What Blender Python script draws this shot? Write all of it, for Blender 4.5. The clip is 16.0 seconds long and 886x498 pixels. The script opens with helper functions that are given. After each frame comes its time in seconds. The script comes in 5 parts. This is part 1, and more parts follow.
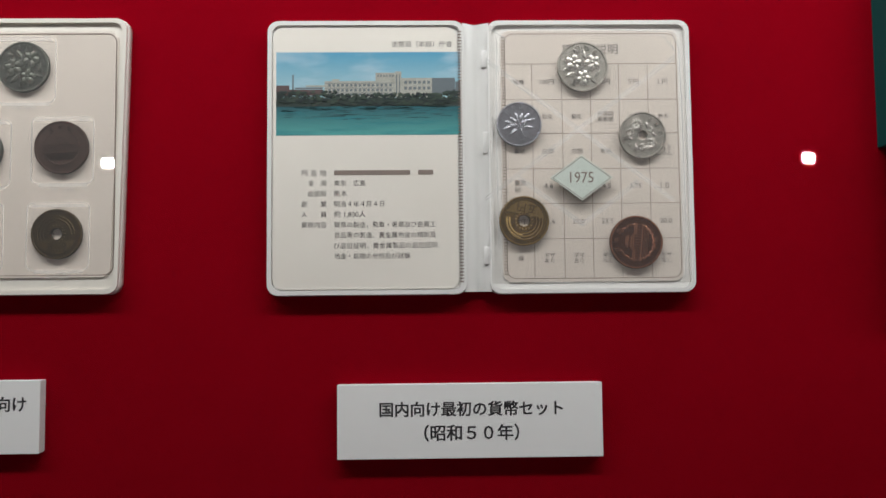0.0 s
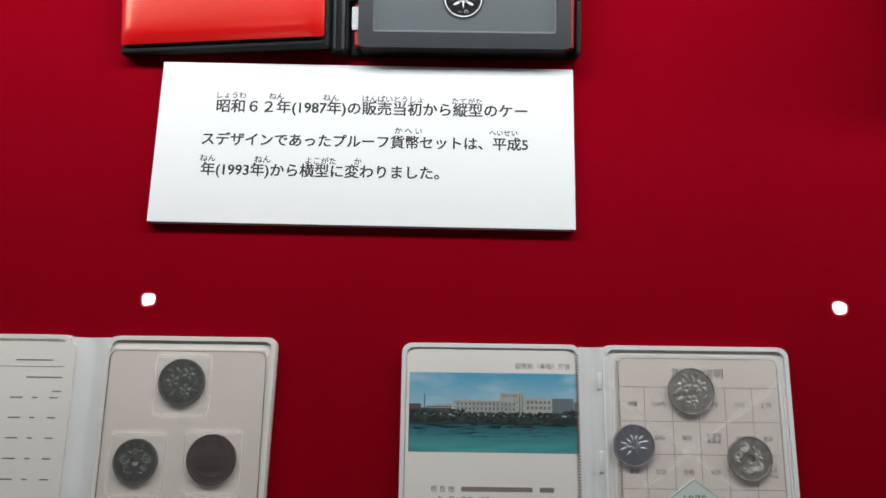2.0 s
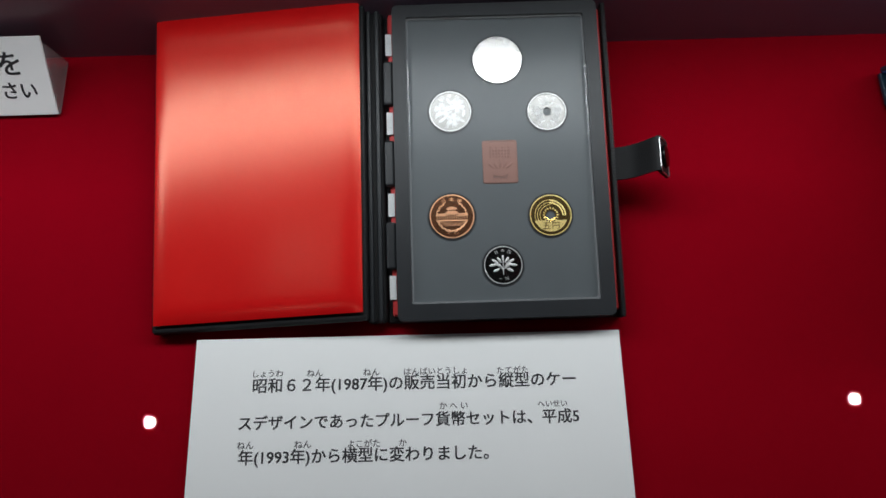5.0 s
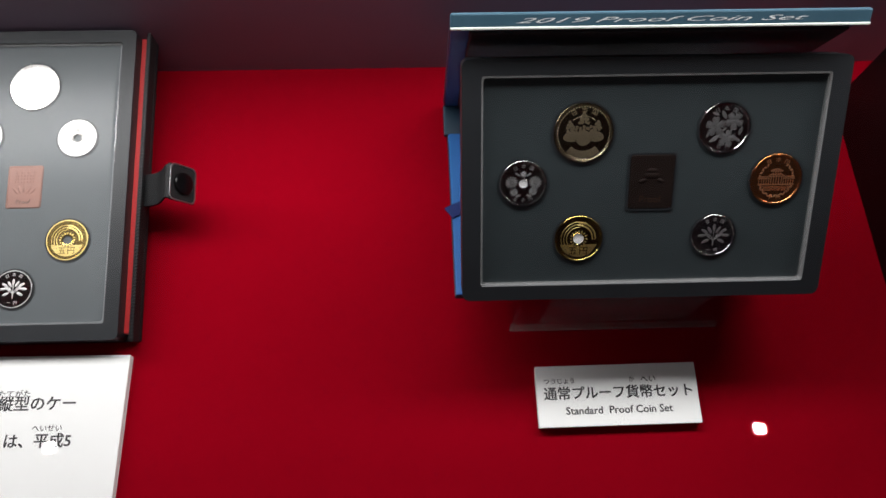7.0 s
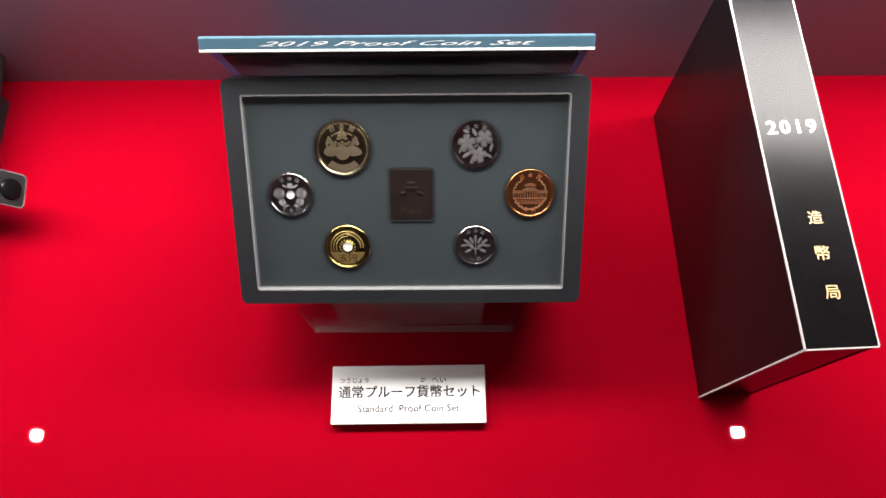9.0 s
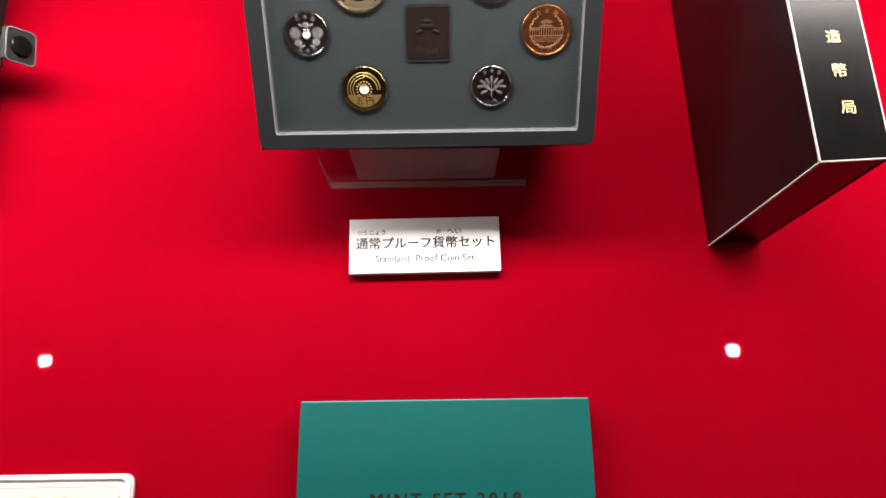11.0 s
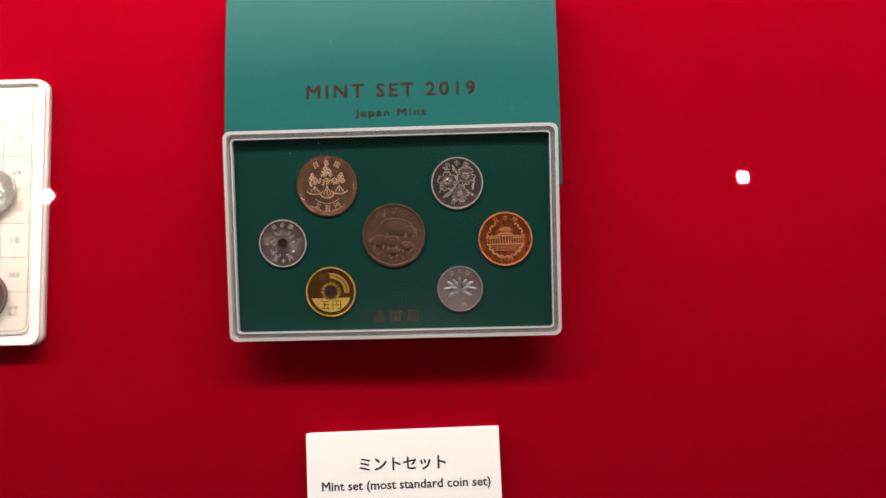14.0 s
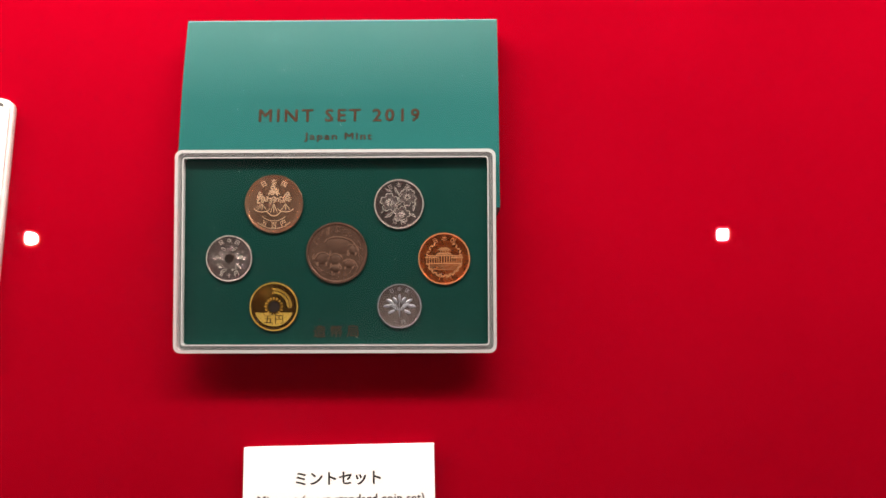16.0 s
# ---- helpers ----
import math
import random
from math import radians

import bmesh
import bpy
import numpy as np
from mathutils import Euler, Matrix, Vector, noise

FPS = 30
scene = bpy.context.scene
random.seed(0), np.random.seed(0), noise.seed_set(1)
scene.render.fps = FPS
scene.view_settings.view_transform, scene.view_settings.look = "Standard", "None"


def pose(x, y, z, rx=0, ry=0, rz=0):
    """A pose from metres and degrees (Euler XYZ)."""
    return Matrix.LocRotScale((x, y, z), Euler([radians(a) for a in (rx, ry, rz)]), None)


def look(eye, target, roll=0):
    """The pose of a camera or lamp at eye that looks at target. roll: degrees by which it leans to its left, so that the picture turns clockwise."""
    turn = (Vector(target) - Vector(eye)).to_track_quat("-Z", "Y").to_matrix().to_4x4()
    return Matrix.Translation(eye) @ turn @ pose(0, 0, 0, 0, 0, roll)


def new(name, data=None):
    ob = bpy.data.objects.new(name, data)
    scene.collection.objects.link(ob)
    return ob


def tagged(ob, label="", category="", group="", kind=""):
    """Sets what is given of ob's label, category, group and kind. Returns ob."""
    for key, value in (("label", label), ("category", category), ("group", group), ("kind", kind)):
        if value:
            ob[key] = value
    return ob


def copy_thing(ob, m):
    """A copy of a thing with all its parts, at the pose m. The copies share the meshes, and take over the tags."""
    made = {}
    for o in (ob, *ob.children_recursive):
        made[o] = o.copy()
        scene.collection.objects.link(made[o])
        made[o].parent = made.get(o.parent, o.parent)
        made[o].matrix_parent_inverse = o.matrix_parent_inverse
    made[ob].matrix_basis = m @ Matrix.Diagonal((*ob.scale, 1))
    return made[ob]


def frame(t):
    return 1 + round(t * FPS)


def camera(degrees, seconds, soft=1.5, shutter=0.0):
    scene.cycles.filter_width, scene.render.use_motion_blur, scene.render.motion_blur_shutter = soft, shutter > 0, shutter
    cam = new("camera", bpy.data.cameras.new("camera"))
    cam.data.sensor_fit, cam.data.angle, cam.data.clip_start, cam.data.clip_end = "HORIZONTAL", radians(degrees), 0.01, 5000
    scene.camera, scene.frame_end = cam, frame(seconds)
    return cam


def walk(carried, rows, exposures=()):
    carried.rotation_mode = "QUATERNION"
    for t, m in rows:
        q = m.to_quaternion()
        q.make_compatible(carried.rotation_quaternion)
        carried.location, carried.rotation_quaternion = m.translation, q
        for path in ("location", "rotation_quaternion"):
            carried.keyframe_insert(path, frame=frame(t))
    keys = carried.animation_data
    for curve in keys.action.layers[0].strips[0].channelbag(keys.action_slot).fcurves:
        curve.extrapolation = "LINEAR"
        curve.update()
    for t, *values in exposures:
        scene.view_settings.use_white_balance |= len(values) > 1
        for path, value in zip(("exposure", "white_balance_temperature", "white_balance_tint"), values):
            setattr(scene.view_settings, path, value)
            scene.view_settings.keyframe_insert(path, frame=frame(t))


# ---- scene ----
cam = camera(62.9, 16.0)
PATH = [
    (0, (0.064, 0.0, 0.324), (0.103, 0.117, -1.673), 17.9),
    (0.5, (0.07, 0.001, 0.322), (0.113, 0.15, -1.672), 15.9),
    (1, (0.063, 0.018, 0.325), (0.121, 0.217, -1.665), 16.3),
    (1.5, (0.045, 0.053, 0.339), (0.068, 0.348, -1.639), 5.4),
    (2, (0.013, 0.092, 0.364), (0.008, 0.511, -1.592), 0.1),
    (2.5, (-0.007, 0.151, 0.38), (-0.044, 0.651, -1.556), -3.7),
    (3, (-0.02, 0.198, 0.383), (-0.071, 0.748, -1.54), -5.5),
    (3.2, (-0.022, 0.205, 0.391), (-0.077, 0.739, -1.535), -6.4),
    (5.3, (-0.006, 0.19, 0.376), (0.022, 0.807, -1.526), 0.6),
    (5.5, (0.01, 0.186, 0.381), (0.049, 0.799, -1.523), 1.5),
    (6, (0.089, 0.183, 0.382), (0.144, 0.84, -1.506), 2.5),
    (6.5, (0.186, 0.186, 0.388), (0.235, 0.86, -1.494), 2.1),
    (7, (0.237, 0.187, 0.382), (0.278, 0.867, -1.498), 2.1),
    (7.5, (0.284, 0.194, 0.382), (0.297, 0.852, -1.507), 0.3),
    (8, (0.329, 0.194, 0.385), (0.322, 0.861, -1.5), -1.2),
    (8.2, (0.341, 0.19, 0.39), (0.327, 0.868, -1.491), -1.4),
    (10.3, (0.36, 0.175, 0.408), (0.354, 0.787, -1.497), -1.2),
    (10.5, (0.356, 0.168, 0.406), (0.361, 0.751, -1.507), -0.4),
    (11, (0.345, 0.135, 0.394), (0.339, 0.651, -1.538), -1.5),
    (11.5, (0.329, 0.1, 0.387), (0.305, 0.533, -1.565), -3.5),
    (12, (0.319, 0.072, 0.384), (0.279, 0.428, -1.584), -6.5),
    (12.5, (0.311, 0.049, 0.382), (0.269, 0.331, -1.598), -8.7),
    (13, (0.328, 0.028, 0.369), (0.287, 0.255, -1.617), -10.7),
    (13.5, (0.349, 0.012, 0.349), (0.3, 0.203, -1.641), -15.3),
    (14, (0.373, 0.009, 0.328), (0.322, 0.185, -1.663), -17.5),
    (14.5, (0.38, 0.012, 0.33), (0.33, 0.192, -1.661), -16.6),
    (15, (0.381, 0.008, 0.328), (0.332, 0.2, -1.662), -15.0),
    (15.5, (0.382, 0.0, 0.331), (0.359, 0.229, -1.656), -5.8),
    (16, (0.395, -0.009, 0.337), (0.374, 0.321, -1.636), -3.8),
]
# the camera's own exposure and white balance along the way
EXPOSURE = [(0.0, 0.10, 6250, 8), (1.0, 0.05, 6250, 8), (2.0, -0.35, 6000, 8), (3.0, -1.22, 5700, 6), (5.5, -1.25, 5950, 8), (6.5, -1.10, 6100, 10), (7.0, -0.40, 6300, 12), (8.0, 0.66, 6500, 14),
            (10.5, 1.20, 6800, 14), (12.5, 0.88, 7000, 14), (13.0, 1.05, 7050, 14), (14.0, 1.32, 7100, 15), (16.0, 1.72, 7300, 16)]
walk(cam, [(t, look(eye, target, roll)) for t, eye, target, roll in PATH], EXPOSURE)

# ---- world and lights ----
GLASS = 0.300          # underside of the pane over the red board
world = bpy.data.worlds.new("room_dark")
scene.world = world
world.use_nodes = True
world.node_tree.nodes["Background"].inputs[0].default_value = (0.020, 0.0185, 0.023, 1)
world.node_tree.nodes["Background"].inputs[1].default_value = 1.0


def area_lamp(name, m, sx, sy, watts, colour):
    d = bpy.data.lights.new(name, "AREA")
    d.shape, d.size, d.size_y, d.energy, d.color = "RECTANGLE", sx, sy, watts, colour
    ob = new(name, d)
    ob.matrix_world = m
    return ob


# the strip in the top of the case, along its back
area_lamp("strip_light", pose(0.2, 0.462, 0.288, -7, 0, 0), 1.7, 0.09, 9.5, (1.0, 0.97, 0.93))


# ---- materials ----
def material(name, colour, rough=0.5, metal=0.0, spec=0.5, vary=0.06, scale=60.0, bump=0.0, bump_scale=400.0, coat=0.0, second=None, sheen=0.0):
    """A surface with two scales of variation: broad blotches in colour and roughness, and fine grain."""
    m = bpy.data.materials.new(name)
    m.use_nodes = True
    nt = m.node_tree
    b = nt.nodes["Principled BSDF"]
    geo = nt.nodes.new("ShaderNodeTexCoord")
    n1 = nt.nodes.new("ShaderNodeTexNoise")
    n1.inputs["Scale"].default_value, n1.inputs["Detail"].default_value = scale, 4
    nt.links.new(geo.outputs["Object"], n1.inputs["Vector"])
    mix = nt.nodes.new("ShaderNodeMix")
    mix.data_type = "RGBA"
    lo = [c * (1 - vary * 2) for c in colour]
    hi = second or [min(1, c * (1 + vary)) for c in colour]
    mix.inputs["A"].default_value, mix.inputs["B"].default_value = (*lo, 1), (*hi, 1)
    nt.links.new(n1.outputs["Fac"], mix.inputs["Factor"])
    nt.links.new(mix.outputs["Result"], b.inputs["Base Color"])
    rr = nt.nodes.new("ShaderNodeMapRange")
    rr.inputs["To Min"].default_value, rr.inputs["To Max"].default_value = max(0.02, rough * 0.85), min(1, rough * 1.15)
    nt.links.new(n1.outputs["Fac"], rr.inputs["Value"])
    nt.links.new(rr.outputs["Result"], b.inputs["Roughness"])
    b.inputs["Metallic"].default_value = metal
    b.inputs["Specular IOR Level"].default_value = spec
    b.inputs["Coat Weight"].default_value = coat
    b.inputs["Coat Roughness"].default_value = 0.08
    b.inputs["Sheen Weight"].default_value = sheen
    if bump:
        n2 = nt.nodes.new("ShaderNodeTexNoise")
        n2.inputs["Scale"].default_value, n2.inputs["Detail"].default_value = bump_scale, 3
        nt.links.new(geo.outputs["Object"], n2.inputs["Vector"])
        bp = nt.nodes.new("ShaderNodeBump")
        bp.inputs["Strength"].default_value, bp.inputs["Distance"].default_value = bump, 0.0004
        nt.links.new(n2.outputs["Fac"], bp.inputs["Height"])
        nt.links.new(bp.outputs["Normal"], b.inputs["Normal"])
    return m


def glassy(name, tint=(1, 1, 1), rough=0.0, ior=1.45, haze=0.0):
    """A thin clear sheet: what is behind shows through, gloss by Fresnel."""
    m = bpy.data.materials.new(name)
    m.use_nodes = True
    nt = m.node_tree
    nt.nodes.remove(nt.nodes["Principled BSDF"])
    out = nt.nodes["Material Output"]
    tr = nt.nodes.new("ShaderNodeBsdfTransparent")
    tr.inputs[0].default_value = (*tint, 1)
    gl = nt.nodes.new("ShaderNodeBsdfGlossy")
    gl.inputs["Roughness"].default_value = rough
    lw = nt.nodes.new("ShaderNodeLayerWeight")
    lw.inputs["Blend"].default_value = 0.5
    pw = nt.nodes.new("ShaderNodeMath")
    pw.operation = "POWER"
    pw.inputs[1].default_value = 5.0
    nt.links.new(lw.outputs["Facing"], pw.inputs[0])
    f0 = ((ior - 1) / (ior + 1)) ** 2
    fr = nt.nodes.new("ShaderNodeMath")
    fr.operation = "MULTIPLY_ADD"
    fr.inputs[1].default_value, fr.inputs[2].default_value = 1 - f0, f0
    nt.links.new(pw.outputs[0], fr.inputs[0])
    mix = nt.nodes.new("ShaderNodeMixShader")
    nt.links.new(fr.outputs[0], mix.inputs[0])
    last = tr
    if haze:
        df = nt.nodes.new("ShaderNodeBsdfDiffuse")
        df.inputs[0].default_value = (0.85, 0.85, 0.85, 1)
        hz = nt.nodes.new("ShaderNodeMixShader")
        hz.inputs[0].default_value = haze
        nt.links.new(tr.outputs[0], hz.inputs[1])
        nt.links.new(df.outputs[0], hz.inputs[2])
        last = hz
    nt.links.new(last.outputs[0], mix.inputs[1])
    nt.links.new(gl.outputs[0], mix.inputs[2])
    nt.links.new(mix.outputs[0], out.inputs[0])
    return m


def glowing(name, colour, strength):
    m = bpy.data.materials.new(name)
    m.use_nodes = True
    b = m.node_tree.nodes["Principled BSDF"]
    b.inputs["Emission Color"].default_value, b.inputs["Emission Strength"].default_value = (*colour, 1), strength
    return m


FELT = material("red_felt", (0.245, 0.0008, 0.0075), 1.0, spec=0.0, vary=0.06, scale=14, bump=0.5, bump_scale=1800)
# purple-grey lift stands for the glass's reflection over the black panels
BLACK_WALL = material("black_panel_hazed", (0.20, 0.15, 0.205), 0.30, spec=0.4, vary=0.1, scale=9)
ROOM = material("room_paint", (0.22, 0.20, 0.23), 0.9, vary=0.08, scale=2)
PANE = glassy("showcase_glass", (0.985, 0.995, 0.99), 0.0, 1.5)
LAMP = glowing("lamp_white", (1.0, 0.93, 0.88), 2.8)
STEEL = material("brushed_steel", (0.55, 0.55, 0.56), 0.35, metal=1.0, vary=0.05, scale=40)
CARD = material("white_card", (0.86, 0.86, 0.85), 0.75, vary=0.02, scale=30, bump=0.15, bump_scale=900)
CARD_EDGE = material("foam_edge", (0.72, 0.70, 0.68), 0.9, vary=0.04, scale=300)
INK = material("black_ink", (0.012, 0.012, 0.014), 0.6, vary=0.05)


# ---- mesh helpers ----
def finish(bm, name, mat, parent=None, label="", m=None, smooth=False):
    me = bpy.data.meshes.new(name)
    bmesh.ops.recalc_face_normals(bm, faces=bm.faces[:])
    bm.to_mesh(me)
    bm.free()
    for p in me.polygons:
        p.use_smooth = smooth
    if mat:
        me.materials.append(mat)
    ob = new(name, me)
    if parent:
        ob.parent = parent
    if m is not None:
        ob.matrix_basis = m
    if label:
        ob["label"] = label
    return ob


def part(name, bm, mat, parent, label="", m=None, smooth=False):
    return finish(bm, name, mat, parent, label, m, smooth)


def slab(x0, x1, y0, y1, z0, z1, bevel=0.0, seg=2):
    bm = bmesh.new()
    bmesh.ops.create_cube(bm, size=1, matrix=Matrix.LocRotScale(((x0 + x1) / 2, (y0 + y1) / 2, (z0 + z1) / 2), None, (x1 - x0, y1 - y0, z1 - z0)))
    if bevel:
        bmesh.ops.bevel(bm, geom=bm.edges[:], offset=bevel, segments=seg, affect="EDGES", profile=0.5)
    return bm


def outline(w, h, r, seg=6, cx=0.0, cy=0.0):
    """Points of a rounded rectangle, anticlockwise."""
    pts = []
    for sx, sy, a0 in ((1, 1, 0), (-1, 1, 90), (-1, -1, 180), (1, -1, 270)):
        for i in range(seg + 1):
            a = radians(a0 + 90 * i / seg)
            pts.append((cx + sx * (w / 2 - r) + r * math.cos(a), cy + sy * (h / 2 - r) + r * math.sin(a)))
    return pts


def prism(pts, z0, z1, bevel=0.0, seg=2, bm=None):
    """An upright solid on any outline; bevel rounds its upper rim."""
    own = bm or bmesh.new()
    lo = [own.verts.new((x, y, z0)) for x, y in pts]
    n = len(pts)
    rings = [lo]
    if bevel:
        cx, cy = sum(p[0] for p in pts) / n, sum(p[1] for p in pts) / n
        rx, ry = max(abs(p[0] - cx) for p in pts), max(abs(p[1] - cy) for p in pts)
        for i in range(seg + 1):
            a = radians(90 * i / seg)
            inset = bevel * (1 - math.cos(a))
            z = z1 - bevel + bevel * math.sin(a)
            rings.append([own.verts.new((cx + (x - cx) * (1 - inset / rx), cy + (y - cy) * (1 - inset / ry), z)) for x, y in pts])
    else:
        rings.append([own.verts.new((x, y, z1)) for x, y in pts])
    for a, b in zip(rings, rings[1:]):
        for i in range(n):
            own.faces.new((a[i], a[(i + 1) % n], b[(i + 1) % n], b[i]))
    own.faces.new(rings[-1])
    own.faces.new(lo[::-1])
    return own


def band(outer, inner, z0, z1, bm=None):
    """A flat frame between two outlines with the same number of points."""
    own = bm or bmesh.new()
    n = len(outer)
    r = [[own.verts.new((x, y, z)) for x, y in pts] for pts, z in ((outer, z0), (outer, z1), (inner, z1), (inner, z0))]
    for a, b in zip(r, r[1:] + r[:1]):
        for i in range(n):
            own.faces.new((a[i], a[(i + 1) % n], b[(i + 1) % n], b[i]))
    return own


def lettering(name, body, size, mat, parent, m, align="LEFT", label="", depth=0.00006, spacing=1.0, squeeze=1.0, bold=0.0):
    """Words in the built-in font, turned into a thin mesh part."""
    cu = bpy.data.curves.new(name, "FONT")
    cu.body, cu.size, cu.align_x, cu.align_y = body, size, align, "CENTER"
    cu.extrude, cu.resolution_u, cu.space_character = depth, 2, spacing
    cu.offset = bold
    tmp = new("tmp_text", cu)
    me = bpy.data.meshes.new_from_object(tmp.evaluated_get(bpy.context.evaluated_depsgraph_get()))
    bpy.data.objects.remove(tmp)
    bpy.data.curves.remove(cu)
    me.name = name
    me.materials.clear()
    me.materials.append(mat)
    ob = new(name, me)
    ob.parent = parent
    ob.matrix_basis = m @ Matrix.Diagonal((squeeze, 1, 1, 1))
    if label:
        ob["label"] = label
    return ob


def write(parent, body, x0, x1, y, z, mat, label="", name="lettering", tall=None, spacing=1.0, bold=0.0, slant=0.0):
    """Words that run from x0 to x1 of the parent's own plane, centred on y at the height z."""
    ob = lettering(name, body, 1.0, mat, parent, Matrix(), "LEFT", label, 0.0, spacing)
    ob.data.transform(Matrix(((1, slant, 0, 0), (0, 1, 0, 0), (0, 0, 1, 0), (0, 0, 0, 1))))
    xs, ys = [v.co.x for v in ob.data.vertices], [v.co.y for v in ob.data.vertices]
    k = (x1 - x0) / (max(xs) - min(xs))
    ky = tall / (max(ys) - min(ys)) if tall else k
    ob.data.transform(pose(x0, y, z) @ Matrix.Diagonal((k, ky, 1, 1)) @ pose(-min(xs), -(min(ys) + max(ys)) / 2, 0))
    if bold:
        # more strokes beside the first make the letters heavier
        bm = bmesh.new()
        bm.from_mesh(ob.data)
        for k, (dx, dy) in enumerate(((bold, 0), (0, 0.7 * bold), (bold, 0.7 * bold))):
            twin = ob.data.copy()
            twin.transform(Matrix.Translation((dx, dy, 0.00001 * (k + 1))))
            bm.from_mesh(twin)
            bpy.data.meshes.remove(twin)
        bm.to_mesh(ob.data)
        bm.free()
    return ob


def bars(parent, spans, h, z, mat, name="unread_writing"):
    """Plain bars for writing that cannot be read: (x0, x1, y) each."""
    bm = bmesh.new()
    for x0, x1, y in spans:
        prism([(x0, y - h / 2), (x1, y - h / 2), (x1, y + h / 2), (x0, y + h / 2)], z, z + 0.00004, bm=bm)
    return tagged(part(name, bm, mat, parent), kind="stuff")


def thing(name, m, label, category, group=""):
    ob = new(name)
    ob.empty_display_size = 0.02
    ob.matrix_world = m
    return tagged(ob, label, category, group)


# ---- the showcase ----
board = finish(slab(-0.80, 1.15, -0.42, 0.4445, -0.02, 0.0), "display_board", FELT)
tagged(board, "flat display board covered in bright red felt", "board", kind="structure")
for nm, x0, x1, y0, y1, z0, z1 in (("wall_back", -0.80, 1.15, 0.4445, 0.456, -0.02, 0.165), ("wall_back_upper", -0.80, 1.15, 0.53, 0.545, 0.15, GLASS),
                                   ("ledge_back", -0.80, 1.15, 0.456, 0.53, 0.15, 0.165),
                                   ("wall_left", -0.815, -0.80, -0.42, 0.545, -0.02, GLASS), ("wall_right", 1.15, 1.165, -0.42, 0.545, -0.02, GLASS),
                                   ("wall_front", -0.80, 1.15, -0.435, -0.42, -0.02, GLASS)):
    tagged(finish(slab(x0, x1, y0, y1, z0, z1), nm, BLACK_WALL), "smooth black inner panel of the showcase", "panel", kind="structure")
pane = finish(slab(-0.815, 1.165, -0.435, 0.545, GLASS, GLASS + 0.006), "window_1", PANE)
pane.visible_shadow = False
tagged(pane, "clear glass pane lying over the showcase", "glass pane", kind="structure")
tagged(finish(slab(-0.815, 1.165, -0.435, 0.545, -0.87, -0.021), "display_plinth", BLACK_WALL), "black plinth under the showcase", "plinth", kind="structure")
# ---- the dark room round it ----
for nm, x0, x1, y0, y1, z0, z1 in (("floor", -4, 4.4, -4, 3.2, -0.95, -0.871), ("ceiling", -4, 4.4, -4, 3.2, 2.46, 2.52), ("wall_north", -4, 4.4, 3.2, 3.3, -0.95, 2.52),
                                   ("wall_south", -4, 4.4, -4.1, -4, -0.95, 2.52), ("wall_west", -4.1, -4, -4.1, 3.3, -0.95, 2.52), ("wall_east", 4.4, 4.5, -4.1, 3.3, -0.95, 2.52)):
    tagged(finish(slab(x0, x1, y0, y1, z0, z1), nm, ROOM), "plain dark grey room surface", nm.split("_")[0], kind="structure")
# the row at y = -0.95 is unseen, added as fill from the front
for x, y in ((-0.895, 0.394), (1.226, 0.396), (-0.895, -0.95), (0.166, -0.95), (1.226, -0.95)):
    dl = thing("ceiling_downlight", pose(x, y, 2.46), "small square white recessed downlight, front row added as fill", "downlight", "ceiling downlights")
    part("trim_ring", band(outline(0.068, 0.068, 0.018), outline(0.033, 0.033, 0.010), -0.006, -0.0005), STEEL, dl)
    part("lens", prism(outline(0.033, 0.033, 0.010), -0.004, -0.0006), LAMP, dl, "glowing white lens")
    area_lamp("downlight_and_fill_beam", pose(x, y, 2.452), 0.030, 0.030, 1.0 if y > 0 else 1.3, (1.0, 0.93, 0.88))

# ---- materials of the things ----
VINYL = material("cream_vinyl", (0.80, 0.765, 0.70), 0.38, vary=0.05, scale=25, bump=0.25, bump_scale=500)
VINYL_WHITE = material("white_vinyl", (0.81, 0.80, 0.78), 0.30, vary=0.05, scale=30, bump=0.2, bump_scale=350)
PAGE = material("ivory_page", (0.83, 0.785, 0.715), 0.65, vary=0.05, scale=22)
PAGE_PINK = material("pinkish_page", (0.74, 0.67, 0.61), 0.55, vary=0.06, scale=18)
LINE_INK = material("brown_line_ink", (0.25, 0.20, 0.17), 0.7, vary=0.1)
TEXT_INK = material("soft_black_ink", (0.11, 0.10, 0.10), 0.7, vary=0.1)
FILM = glassy("clear_film", (0.97, 0.96, 0.95), 0.015, 1.30, haze=0.03)
WELD = glassy("film_weld", (0.97, 0.96, 0.95), 0.2, 1.45, haze=0.42)
CLEAR = glassy("clear_acrylic", (0.96, 0.97, 0.97), 0.03, 1.49)
COVER = glassy("clear_tray_cover", (0.98, 0.98, 0.98), 0.22, 1.22)
ACRYLIC_EDGE = glassy("acrylic_edge", (0.94, 0.94, 0.96), 0.1, 1.40, haze=0.12)
MILKY = glassy("milky_plastic_rim", (0.95, 0.90, 0.92), 0.15, 1.49, haze=0.42)
MILKY_INNER = glassy("clear_plastic_step", (0.95, 0.92, 0.93), 0.12, 1.49, haze=0.22)
LEATHER = material("black_leatherette", (0.009, 0.009, 0.010), 0.62, spec=0.28, vary=0.15, scale=80, bump=0.9, bump_scale=1100)
PLASTIC = material("black_plastic", (0.016, 0.018, 0.021), 0.42, spec=0.4, vary=0.08, scale=40, bump=0.25, bump_scale=1500)
GREY_DECK = material("dark_grey_flocked_deck", (0.082, 0.094, 0.102), 0.55, vary=0.1, scale=90, bump=0.3, bump_scale=2500)
